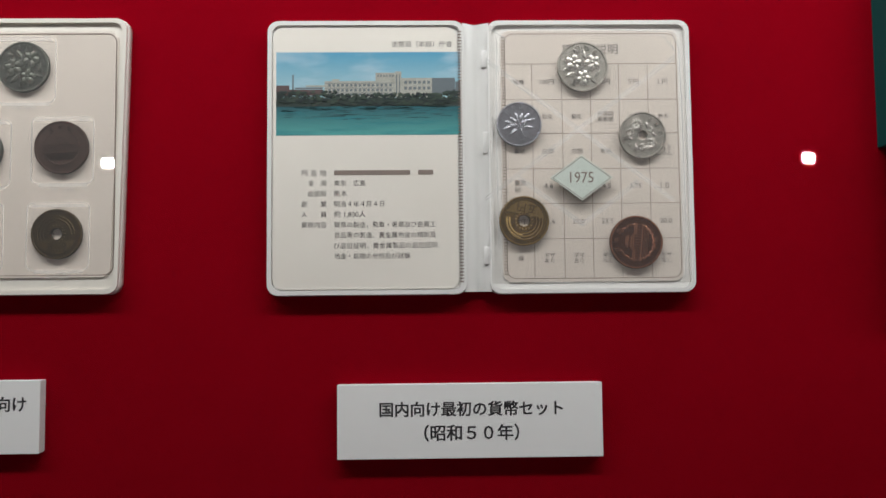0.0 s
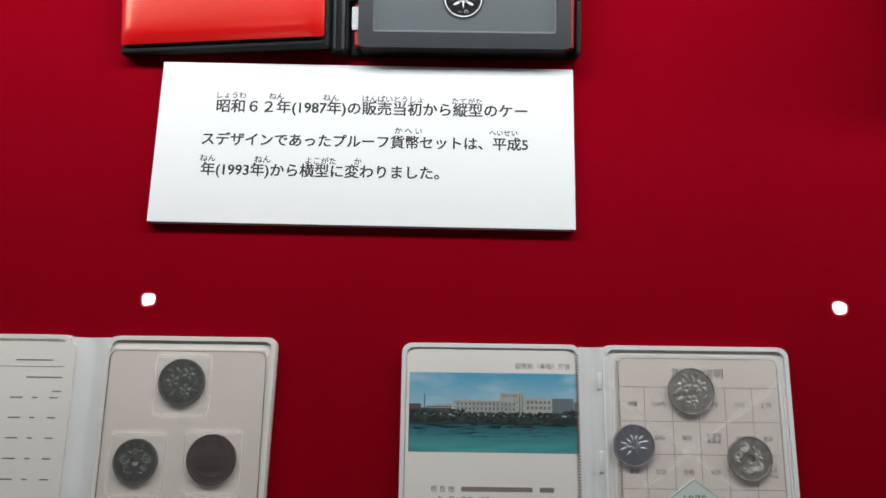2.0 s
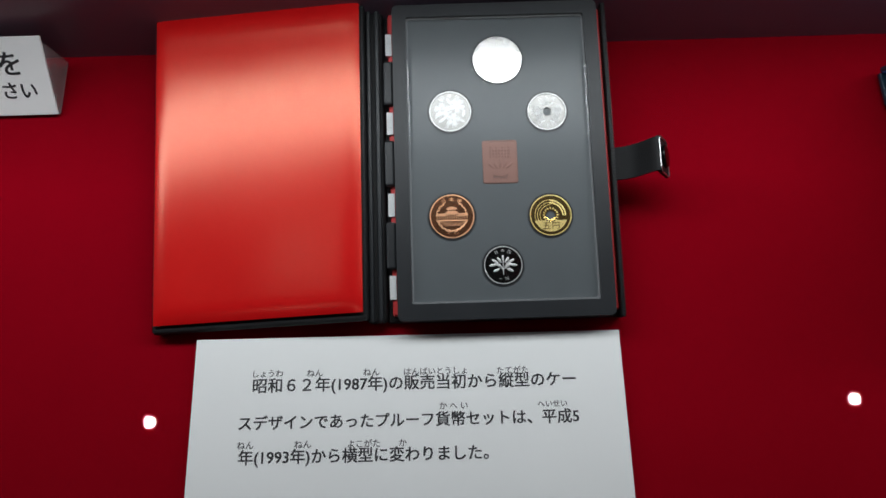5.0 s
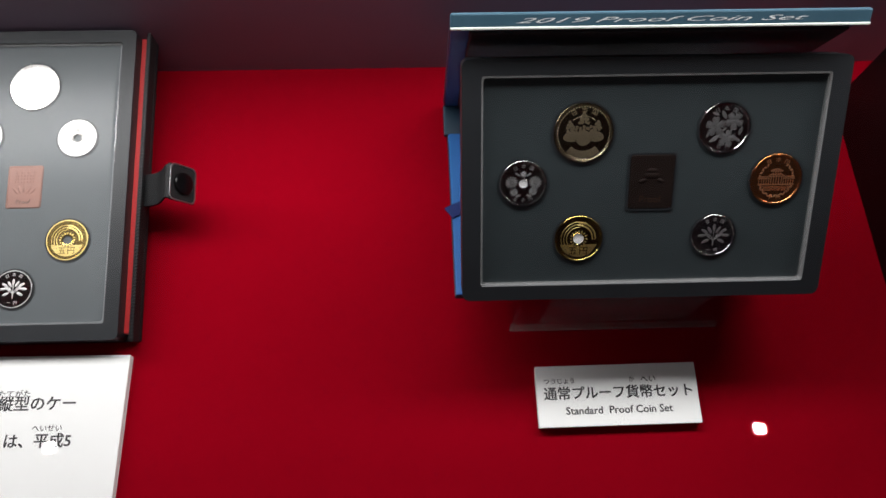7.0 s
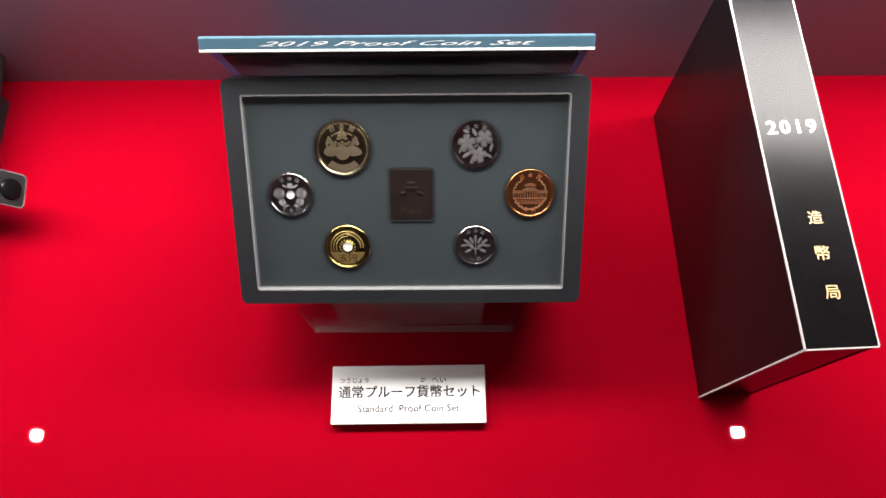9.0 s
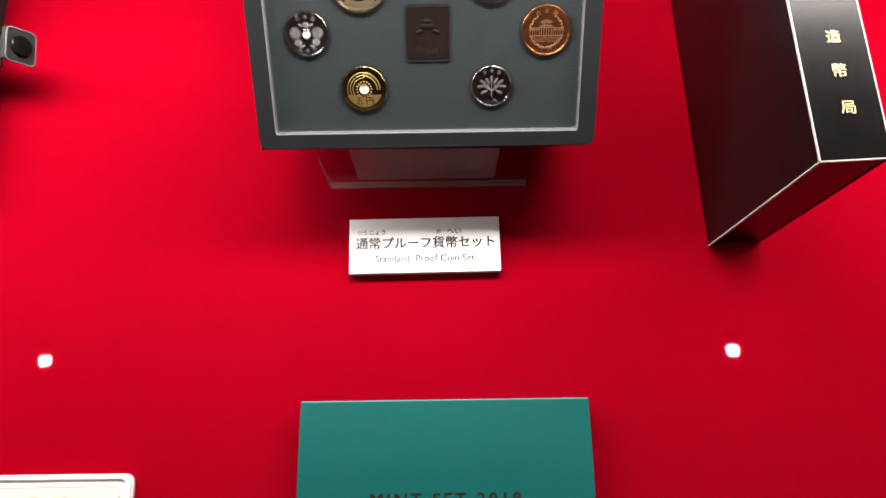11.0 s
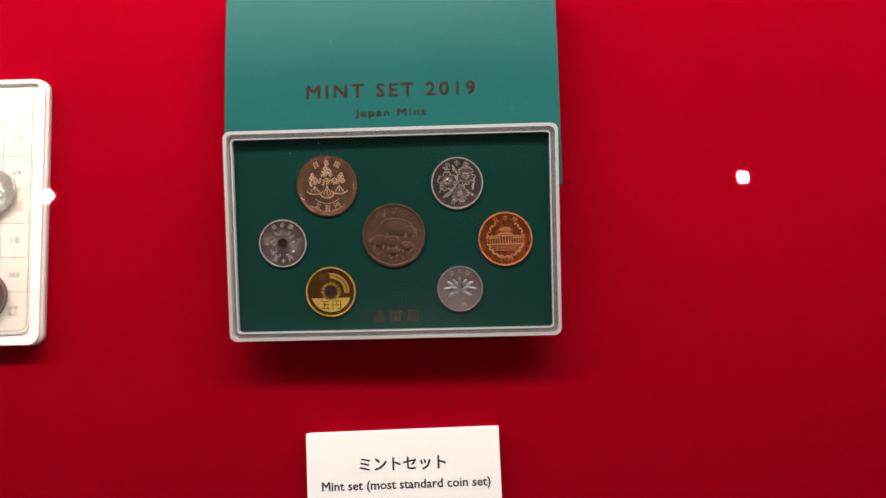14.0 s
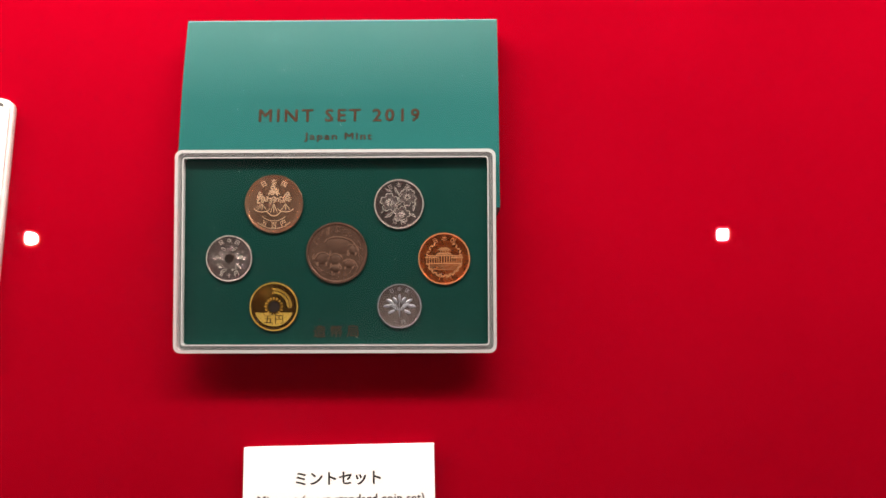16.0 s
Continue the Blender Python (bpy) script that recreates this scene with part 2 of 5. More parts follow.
SLATE_DECK = material("slate_flocked_deck", (0.027, 0.036, 0.040), 0.6, spec=0.3, vary=0.1, scale=90, bump=0.2, bump_scale=2500)
GREEN_DECK = material("dark_green_deck", (0.0007, 0.031, 0.025), 0.7, spec=0.04, vary=0.07, scale=60, bump=0.06, bump_scale=2000)
RED_SATIN = material("red_satin", (0.62, 0.004, 0.006), 0.23, spec=0.9, vary=0.05, scale=18, bump=0.10, bump_scale=900, second=(0.66, 0.007, 0.008))
RED_SATIN.node_tree.nodes["Principled BSDF"].inputs["IOR"].default_value = 1.56
RED_SATIN.node_tree.nodes["Principled BSDF"].inputs["Specular Tint"].default_value = (1.0, 0.60, 0.40, 1)
RED_LINING = material("red_lining", (0.60, 0.03, 0.03), 0.5, vary=0.08, scale=50)
WHITE_PAPER = material("white_paper", (0.78, 0.79, 0.80), 0.7, vary=0.03)
TEAL = material("teal_coated_card", (0.001, 0.085, 0.081), 0.45, spec=0.14, vary=0.06, scale=20, bump=0.03, bump_scale=260, coat=0.26)
TEAL.node_tree.nodes["Principled BSDF"].inputs["Coat Roughness"].default_value = 0.13
TEAL_EDGE = material("teal_edge_highlight", (0.07, 0.27, 0.27), 0.35, vary=0.06, scale=60)
BRONZE_FOIL = material("bronze_foil", (0.11, 0.055, 0.035), 0.33, metal=0.9, vary=0.15, scale=200)
GOLD_FOIL = material("gold_foil", (0.72, 0.52, 0.26), 0.4, metal=0.25, vary=0.1, scale=300)
PALE_FOIL = material("pale_gold_foil", (0.80, 0.74, 0.62), 0.4, metal=0.25, vary=0.1, scale=300)
SILVER_SCRIPT = material("silver_script_foil", (0.85, 0.86, 0.86), 0.4, metal=0.1, vary=0.05, scale=300)
BLACK_GLOSS = material("glossy_black_card", (0.004, 0.0035, 0.004), 0.22, spec=0.19, vary=0.15, scale=50, bump=0.04, bump_scale=500)
WORN_EDGE = material("worn_paper_edge", (0.40, 0.38, 0.37), 0.7, vary=0.12, scale=400)
BLUE_CLOTH = material("blue_book_cloth", (0.018, 0.115, 0.36), 0.6, vary=0.08, scale=60, bump=0.4, bump_scale=1800)
NAVY = material("navy_cover", (0.012, 0.035, 0.060), 0.38, vary=0.08, scale=60, bump=0.4, bump_scale=1500)
STEEL_BLUE = material("steel_blue_cover", (0.045, 0.105, 0.15), 0.40, vary=0.1, scale=60, bump=0.4, bump_scale=1500)
RIBBON = material("navy_ribbon", (0.012, 0.025, 0.12), 0.4, vary=0.1, scale=200)
PALE_LABEL = material("pale_green_label", (0.62, 0.68, 0.62), 0.6, vary=0.03)
SILVER_OLD = material("tarnished_cupronickel", (0.19, 0.20, 0.175), 0.5, metal=0.9, vary=0.25, scale=260, bump=0.3, bump_scale=900)
ALU = material("pale_aluminium", (0.46, 0.47, 0.52), 0.5, metal=1.0, vary=0.08, scale=260)
ALU_OLD = material("bluish_aluminium", (0.22, 0.25, 0.35), 0.45, metal=1.0, vary=0.2, scale=260)
BRASS_OLD = material("dull_brown_brass", (0.12, 0.082, 0.035), 0.52, metal=0.9, vary=0.25, scale=230, bump=0.3, bump_scale=900)
COPPER_OLD = material("dark_brown_bronze", (0.075, 0.043, 0.034), 0.6, metal=0.7, vary=0.2, scale=220, bump=0.3, bump_scale=900)
SILVER_HIGH = material("rubbed_cupronickel", (0.66, 0.64, 0.60), 0.38, metal=1.0, vary=0.15, scale=300)
BRASS_HIGH = material("rubbed_brass", (0.56, 0.38, 0.14), 0.36, metal=1.0, vary=0.2, scale=300)
COPPER_HIGH = material("rubbed_bronze", (0.46, 0.20, 0.12), 0.36, metal=1.0, vary=0.2, scale=300)
SILVER_FIELD = material("grimy_cupronickel_field", (0.47, 0.45, 0.41), 0.48, metal=1.0, vary=0.25, scale=260, bump=0.2, bump_scale=900)
OLD_FIELD = material("grimy_grey_field", (0.10, 0.105, 0.095), 0.5, metal=0.9, vary=0.25, scale=260, bump=0.3, bump_scale=900)
ALU_FIELD = material("aluminium_field", (0.33, 0.335, 0.38), 0.42, metal=1.0, vary=0.12, scale=260)
ALU_OLD_FIELD = material("bluish_aluminium_field", (0.09, 0.11, 0.19), 0.45, metal=1.0, vary=0.2, scale=260)
BRASS_FIELD = material("grimy_brass_field", (0.22, 0.14, 0.045), 0.42, metal=1.0, vary=0.3, scale=230, bump=0.2, bump_scale=900)
BRASS_OLD_FIELD = material("grimy_dull_brass_field", (0.075, 0.050, 0.022), 0.5, metal=0.9, vary=0.3, scale=230, bump=0.3, bump_scale=900)
COPPER_FIELD = material("grimy_bronze_field", (0.15, 0.058, 0.036), 0.42, metal=1.0, vary=0.3, scale=220, bump=0.2, bump_scale=900)
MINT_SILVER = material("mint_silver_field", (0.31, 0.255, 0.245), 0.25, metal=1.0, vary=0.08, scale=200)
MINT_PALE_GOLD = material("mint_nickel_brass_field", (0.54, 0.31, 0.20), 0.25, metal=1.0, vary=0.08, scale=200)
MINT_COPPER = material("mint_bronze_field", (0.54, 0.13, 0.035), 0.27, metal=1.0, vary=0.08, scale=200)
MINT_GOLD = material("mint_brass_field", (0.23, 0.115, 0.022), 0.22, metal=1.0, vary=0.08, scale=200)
# paler copies of the mint metals, with the relief's catchlights put into the colour
MINT_SILVER_HIGH = material("mint_silver_lit_relief", (0.80, 0.75, 0.71), 0.36, metal=1.0, vary=0.06, scale=200)
MINT_PALE_GOLD_HIGH = material("mint_nickel_brass_lit_relief", (0.95, 0.70, 0.50), 0.38, metal=1.0, vary=0.06, scale=200)
MINT_COPPER_HIGH = material("mint_bronze_lit_relief", (0.97, 0.48, 0.24), 0.36, metal=1.0, vary=0.06, scale=200)
MINT_GOLD_HIGH = material("mint_brass_lit_relief", (0.86, 0.60, 0.14), 0.34, metal=1.0, vary=0.06, scale=200)
SILVER_MIRROR = material("proof_silver_field", (0.72, 0.71, 0.70), 0.07, metal=1.0, vary=0.02)
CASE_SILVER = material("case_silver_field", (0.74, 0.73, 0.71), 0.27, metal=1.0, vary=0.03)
# dimmed copy of the silver above: weaker lamp reflection put into the colour
CASE_SILVER_DIM = material("case_dimmed_silver_field", (0.20, 0.195, 0.185), 0.30, metal=1.0, vary=0.05)
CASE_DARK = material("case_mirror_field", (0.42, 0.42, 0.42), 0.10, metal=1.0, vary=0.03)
CASE_COPPER = material("case_bronze_field", (0.62, 0.27, 0.13), 0.20, metal=1.0, vary=0.03)
CASE_GOLD = material("case_brass_field", (0.58, 0.42, 0.13), 0.18, metal=1.0, vary=0.03)
SILVER_FROST = material("proof_silver_frost", (0.54, 0.54, 0.54), 0.45, metal=1.0, vary=0.03)
# SILVER_FROST dimmed for the tray: less light there, put into the colour
TRAY_FROST = material("tray_dimmed_silver_frost", (0.43, 0.43, 0.44), 0.42, metal=1.0, vary=0.05)
GOLD_MIRROR = material("proof_brass_field", (0.60, 0.43, 0.14), 0.08, metal=1.0, vary=0.02)
GOLD_FROST = material("proof_brass_frost", (0.80, 0.62, 0.24), 0.38, metal=1.0, vary=0.03)
PALE_GOLD_MIRROR = material("nickel_brass_field", (0.42, 0.35, 0.23), 0.16, metal=1.0, vary=0.02)
PALE_GOLD_FROST = material("nickel_brass_frost", (0.52, 0.44, 0.30), 0.38, metal=1.0, vary=0.03)
COPPER_MIRROR = material("proof_bronze_field", (0.66, 0.27, 0.11), 0.26, metal=1.0, vary=0.03)
COPPER_FROST = material("proof_bronze_frost", (0.85, 0.46, 0.26), 0.38, metal=1.0, vary=0.03)
PLAQUE_DARK = material("dark_brown_plaque", (0.022, 0.013, 0.011), 0.4, metal=0.5, vary=0.15, scale=200)
PLAQUE_ROSE = material("rose_brown_plaque", (0.22, 0.115, 0.092), 0.5, metal=0.5, vary=0.12, scale=200)
MEDAL_HIGH = material("rubbed_bronze_medal", (0.30, 0.17, 0.12), 0.42, metal=0.75, vary=0.25, scale=250)
MEDAL = material("antique_bronze_medal", (0.125, 0.066, 0.046), 0.42, metal=0.75, vary=0.25, scale=250, bump=0.3, bump_scale=700)


# ---- caption cards ----
def caption_card(x0, x1, y0, y1, label, turn=0.0, thick=0.005):
    card = thing("caption_card", pose(x0, y0, 0, 0, 0, turn), label, "caption card", "caption cards")
    w, h = x1 - x0, y1 - y0
    part("foam_core", slab(0.0002, w - 0.0002, 0.0002, h - 0.0002, 0, thick - 0.0004), CARD_EDGE, card, "off-white foam edge")
    part("face", slab(0, w, 0, h, thick - 0.0004, thick, 0.00015, 1), CARD, card)
    return card


def on(card, body, x0, x1, y, mat=None, label="", top=0.00505):
    """Writing on a card, placed by where it stands on the board."""
    o = card.matrix_basis.translation
    return write(card, body, x0 - o.x, x1 - o.x, y - o.y, top, mat or INK, label, bold=0.00010 if x1 - x0 < 0.033 and len(body) < 9 and (x1 - x0) / len(body) < 0.0046 else 0.0002 if body.isascii() else 0.00030)


c = caption_card(0.0235, 0.1393, -0.0724, -0.0403, "white foam-board caption card with two lines in black")
on(c, "国内向け最初の貨幣セット", 0.0419, 0.1217, -0.0512)
on(c, "（昭和５０年）", 0.0612, 0.1024, -0.0615)
c = caption_card(-0.2200, -0.1043, -0.0680, -0.0366, "white foam-board caption card beside the coin wallet")
on(c, "向け", -0.1229, -0.1104, -0.0468)
c = caption_card(-0.1396, 0.0797, 0.1813, 0.2696, "large white caption board with three lines of Japanese", -0.4)
for body, x0, x1, y in (("昭和６２年(1987年)の販売当初から縦型のケー", -0.1084, 0.0557, 0.2441), ("スデザインであったプルーフ貨幣セットは、平成5", -0.1145, 0.0560, 0.2262), ("年(1993年)から横型に変わりました。", -0.1137, 0.0099, 0.2091),
                        ("しょうわ", -0.1085, -0.0933, 0.2508), ("ねん", -0.0811, -0.0730, 0.2506), ("ねん", -0.0523, -0.0440, 0.2504), ("はんばいとうしょ", -0.0314, 0.0006, 0.2502), ("たてがた", 0.0161, 0.0321, 0.2498),
                        ("か へ い", -0.0137, 0.0005, 0.2326), ("へいせい", 0.0359, 0.0507, 0.2324), ("ねん", -0.1147, -0.1065, 0.2156), ("ねん", -0.0862, -0.0778, 0.2154), ("よこがた", -0.0596, -0.0437, 0.2152), ("か", -0.0342, -0.0305, 0.2151)):
    on(c, body, x0 - 0.0008, x1 - 0.0008, y + 0.0004)
c = caption_card(0.2918, 0.3757, 0.2254, 0.2567, "white caption card for the standard proof coin set", 0.5)
for body, x0, x1, y in (("通常プルーフ貨幣セット", 0.2954, 0.3724, 0.2424), ("Standard  Proof Coin Set", 0.3062, 0.3612, 0.2334), ("つうじょう", 0.2959, 0.3117, 0.2488), ("か", 0.3403, 0.3432, 0.2488), ("へい", 0.3465, 0.3542, 0.2486)):
    on(c, body, x0, x1, y)
c = caption_card(0.3032, 0.3880, -0.0752, -0.0428, "white caption card for the mint set in front of it", 1.2)
on(c, "ミントセット", 0.3265, 0.3640, -0.0571)
on(c, "Mint set (most standard coin set)", 0.3097, 0.3832, -0.0664)

# leaning notice at the back edge
notice = thing("notice_stand", pose(-0.2295, 0.4055, 0.0), "white leaning notice asking not to touch, on clear support", "notice")
lean = pose(0, 0, 0.002, 41.6)
part("panel", slab(-0.120, 0, 0, 0.0440, 0, 0.0014, 0.0003, 1), CARD, notice, "", lean)
prop_bm = prism([(0, 0.002), (0.034, 0.002), (0.030, 0.028)], 0, 0.0015)
part("support", prop_bm, ACRYLIC_EDGE, notice, "clear triangular support", Matrix.Translation((-0.0005, 0, 0)) @ Matrix(((0, 0, 1, 0), (1, 0, 0, 0), (0, 1, 0, 0), (0, 0, 0, 1))))
for body, x0, x1, s in (("に手を", -0.0560, -0.0150, 0.0294), ("いで下さい", -0.0600, -0.0090, 0.0140)):
    write(notice, body, x0, x1, s, 0.00145, INK, bold=0.0005).matrix_basis = lean


# ---- coins ----
def glyph_into(bm, ch, size, m, lift):
    cu = bpy.data.curves.new("g", "FONT")
    cu.body, cu.size, cu.align_x, cu.align_y, cu.extrude, cu.resolution_u = ch, size, "CENTER", "CENTER", lift, 1
    tmp = new("tmp_text", cu)
    me = bpy.data.meshes.new_from_object(tmp.evaluated_get(bpy.context.evaluated_depsgraph_get()))
    bpy.data.objects.remove(tmp)
    bpy.data.curves.remove(cu)
    me.transform(m)
    bm.from_mesh(me)
    bpy.data.meshes.remove(me)


LINES = []      # holds the sheet of raised outlines while a struck coin is being made


def oval(x, y, a, b, turn, seg):
    t = radians(turn)
    return [(x + a * math.cos(p) * math.cos(t) - b * math.sin(p) * math.sin(t), y + a * math.cos(p) * math.sin(t) + b * math.sin(p) * math.cos(t)) for p in (2 * math.pi * i / seg for i in range(seg))]


def mound(bm, x, y, a, b, turn, h, z, seg=10):
    """A low rounded swelling, a half-axis along its turn."""
    t = radians(turn)
    if LINES and min(a, b) > 0.00034:
        band(oval(x, y, a, b, turn, max(seg, 10)), oval(x, y, a - 0.00020, b - 0.00020, turn, max(seg, 10)), z, z + h, LINES[0])
        h *= 0.45
    ring = []
    for k, f in ((1.0, 0.0), (0.62, 0.75)):
        ring.append([bm.verts.new((x + k * (a * math.cos(p) * math.cos(t) - b * math.sin(p) * math.sin(t)), y + k * (a * math.cos(p) * math.sin(t) + b * math.sin(p) * math.cos(t)), z + f * h)) for p in (2 * math.pi * i / seg for i in range(seg))])
    top = bm.verts.new((x, y, z + h))
    for i in range(seg):
        j = (i + 1) % seg
        bm.faces.new((ring[0][i], ring[0][j], ring[1][j], ring[1][i]))
        bm.faces.new((ring[1][i], ring[1][j], top))


def blossom(bm, x, y, r, petals, turn, h, z):
    for i in range(petals):
        a = turn + 360 * i / petals
        mound(bm, x + 0.60 * r * math.cos(radians(a)), y + 0.60 * r * math.sin(radians(a)), 0.39 * r, (0.31 if petals < 7 else 0.105) * r, a, h, z, 8)
    mound(bm, x, y, 0.2 * r, 0.2 * r, 0, h * 1.2, z, 8)


def stroke(bm, pts, wide, z, h):
    """A raised line along some points, thinner towards its ends."""
    n = len(pts)
    for k, ((xa, ya), (xb, yb)) in enumerate(zip(pts, pts[1:])):
        d = math.hypot(xb - xa, yb - ya) or 1.0
        f = wide * (0.75 if k in (0, n - 2) and n > 2 else 1.0)
        nx, ny = -(yb - ya) / d * f, (xb - xa) / d * f
        prism([(xa - nx, ya - ny), (xb - nx, yb - ny), (xb + nx, yb + ny), (xa + nx, ya + ny)], z, z + h, bm=bm)


def sakura(bm, flat, x, y, r, turn, h, z):
    """A cherry blossom: five notched petals with raised tips, and a ring of stamens."""
    for i in range(5):
        a = turn + 72 * i
        mound(bm, x + 0.55 * r * math.cos(radians(a)), y + 0.55 * r * math.sin(radians(a)), 0.42 * r, 0.33 * r, a, h, z, 10)
        tip = [(x + r * k * math.cos(radians(a + p)), y + r * k * math.sin(radians(a + p))) for p, k in ((-31, 0.70), (-22, 0.93), (-9, 1.02), (0, 0.88), (9, 1.02), (22, 0.93), (31, 0.70))]
        stroke(flat, tip, 0.045 * r, z, h)
        for p in (-14, 14):
            stroke(flat, [(x + r * k * math.cos(radians(a + p)), y + r * k * math.sin(radians(a + p))) for k in (0.16, 0.42)], 0.028 * r, z, h)
    mound(bm, x, y, 0.17 * r, 0.17 * r, 0, h * 1.3, z, 8)


def leaf_shape(bm, flat, x, y, a, b, turn, h, z):
    """A pointed leaf with a raised rib and one raised edge."""
    c, d = math.cos(radians(turn)), math.sin(radians(turn))
    mound(bm, x, y, a, b, turn, h * 0.8, z, 10)
    for side in (0.0, 1.0):
        line = [(a * (-1 + 0.5 * k), side * b * math.sin(math.pi * k / 4)) for k in range(5)]
        stroke(flat, [(x + u * c - v * d, y + u * d + v * c) for u, v in line], 0.07 * a, z, h)


def relief_of(kind, R, z, h, struck):
    """The raised picture of each kind of coin: its swellings and its flat raised lines."""
    bm, flat = bmesh.new(), bmesh.new()
    LINES[:] = [flat] if struck else []
    if kind in ("100", "500", "medal"):
        LINES.clear()
    if kind == "100":
        for x, y, rr, a in ((-0.33, 0.06, 0.33, 20), (0.30, 0.24, 0.31, 52), (0.10, -0.36, 0.29, 5)):
            sakura(bm, flat, x * R, y * R, rr * R, a, h, z)
        for x, y, a, ln in ((-0.06, 0.46, 120, 0.17), (-0.36, 0.50, 160, 0.13), (0.56, -0.10, 75, 0.16), (-0.34, -0.36, 215, 0.19), (0.46, -0.40, -30, 0.15), (-0.58, -0.22, 250, 0.11), (0.00, -0.04, 40, 0.10)):
            leaf_shape(bm, flat, x * R, y * R, ln * R, 0.36 * ln * R, a, h, z)
    elif kind == "50":
        for x, y, r, a in ((-0.50, 0.06, 0.30, 0), (0.50, 0.06, 0.30, 9), (-0.40, -0.36, 0.20, 0), (0.42, -0.34, 0.20, 5), (0.0, 0.42, 0.16, 0)):
            blossom(bm, x * R, y * R, r * R, 14, a, h, z)
        for x, y, a in ((-0.24, 0.40, 150), (0.24, 0.40, 30), (-0.22, -0.52, 20), (0.24, -0.52, 160)):
            mound(bm, x * R, y * R, 0.13 * R, 0.05 * R, a, h, z)
    elif kind == "10":
        def block(x0, x1, y0, y1, tx=0.0):
            prism([(x0 * R, y0 * R), (x1 * R, y0 * R), ((x1 - tx) * R, y1 * R), ((x0 + tx) * R, y1 * R)], z, z + h, bm=flat)
        block(-0.70, 0.70, -0.22, -0.17)
        for k in range(15):
            x = -0.66 + 0.0943 * k
            if abs(x) > 0.26:
                block(x - 0.014, x + 0.014, -0.17, 0.02)
        block(-0.72, -0.25, 0.02, 0.07)
        block(0.25, 0.72, 0.02, 0.07)
        block(-0.70, -0.27, 0.085, 0.13, 0.05)
        block(0.27, 0.70, 0.085, 0.13, 0.05)
        for x in (-0.20, -0.10, 0.0, 0.10, 0.20):
            block(x - 0.018, x + 0.018, -0.17, 0.10)
        block(-0.32, 0.32, 0.10, 0.15)
        block(-0.30, 0.30, 0.165, 0.23, 0.10)
        for x in (-0.14, -0.05, 0.05, 0.14):
            block(x - 0.014, x + 0.014, 0.235, 0.31)
        block(-0.24, 0.24, 0.31, 0.36)
        block(-0.22, 0.22, 0.37, 0.43, 0.12)
        for k in range(4):
            block(-0.60 + 0.04 * k, 0.60 - 0.04 * k, -0.28 - 0.05 * k, -0.265 - 0.05 * k)
        for i in range(17):
            a = radians(200 + 140 * i / 16)
            mound(bm, 0.66 * R * math.cos(a), 0.66 * R * math.sin(a), 0.075 * R, 0.035 * R, math.degrees(a) + (40 if i % 2 else -40), h, z, 8)
        for s in (-1, 1):
            for i in range(5):
                a = radians(90 + s * (34 + 11 * i))
                mound(bm, 0.66 * R * math.cos(a), 0.66 * R * math.sin(a), 0.07 * R, 0.035 * R, math.degrees(a) + (40 if i % 2 else -40), h, z, 8)
    elif kind == "5":
        for i in range(16):
            a = radians(360 * i / 16)
            mound(bm, 0.33 * R * math.cos(a), 0.33 * R * math.sin(a), 0.055 * R, 0.035 * R, math.degrees(a), h, z, 6)
        for r0, a0, a1, n in ((0.50, 95, 215, 16), (0.62, 80, 200, 18), (0.74, 70, 195, 18)):
            for i in range(n):
                a = radians(a0 + (a1 - a0) * i / (n - 1))
                mound(bm, r0 * R * math.cos(a), r0 * R * math.sin(a), 0.105 * R, 0.017 * R, math.degrees(a) + 90, h, z, 6)
        for i in range(13):
            a = radians(88 - 7.2 * i)
            for rr, tw in ((0.58, 20), (0.70, -20)):
                mound(bm, rr * R * math.cos(a), rr * R * math.sin(a), 0.075 * R, 0.035 * R, math.degrees(a) + 90 + tw, h, z, 6)
        edge = [(0.80 * math.cos(radians(a)), 0.80 * math.sin(radians(a))) for a in range(198, 343, 6)]
        notch = [(0.35 * math.cos(radians(a)), 0.35 * math.sin(radians(a))) for a in range(-46, -135, -8)]
        prism([(x * R, y * R) for x, y in edge + notch], z, z + h * 0.6, bm=flat)
    elif kind == "1":
        for a, l in ((90, 0.46), (60, 0.40), (120, 0.40), (35, 0.42), (145, 0.42)):
            mound(bm, 0.5 * l * R * math.cos(radians(a)), (0.5 * l * math.sin(radians(a)) - 0.20) * R, 0.5 * l * R, 0.022 * R, a, h, z, 8)
        for x, y, a in ((0, 0.30, 90), (0.16, 0.22, 55), (-0.16, 0.22, 125), (0.36, 0.18, 30), (-0.36, 0.18, 150), (0.46, 0.0, -5), (-0.46, 0.0, 185), (0.24, 0.02, 20), (-0.24, 0.02, 160), (0.30, -0.22, -25), (-0.30, -0.22, 205)):
            mound(bm, x * R, y * R, 0.16 * R, 0.062 * R, a, h, z)
        mound(bm, 0, -0.28 * R, 0.16 * R, 0.03 * R, 90, h, z)
    elif kind == "500":
        for x, y, a, b, t in ((0, -0.15, 0.24, 0.25, 0), (-0.40, -0.10, 0.28, 0.17, 14), (0.40, -0.10, 0.28, 0.17, -14)):
            mound(bm, x * R, y * R, a * R, b * R, t, h * 0.8, z, 18)
            stroke(flat, [((x + a * math.cos(radians(p)) * (1 + 0.06 * (k % 2))) * R, (y + b * math.sin(radians(p)) * (1 + 0.06 * (k % 2))) * R) for k, p in enumerate(range(200, 341, 14))], 0.014 * R, z, h)
            for k in (-1, 0, 1):
                stroke(flat, [(x * R, (y + 0.6 * b) * R), ((x + 0.5 * k * a) * R, (y - 0.55 * b) * R)], 0.012 * R, z, h * 0.8)
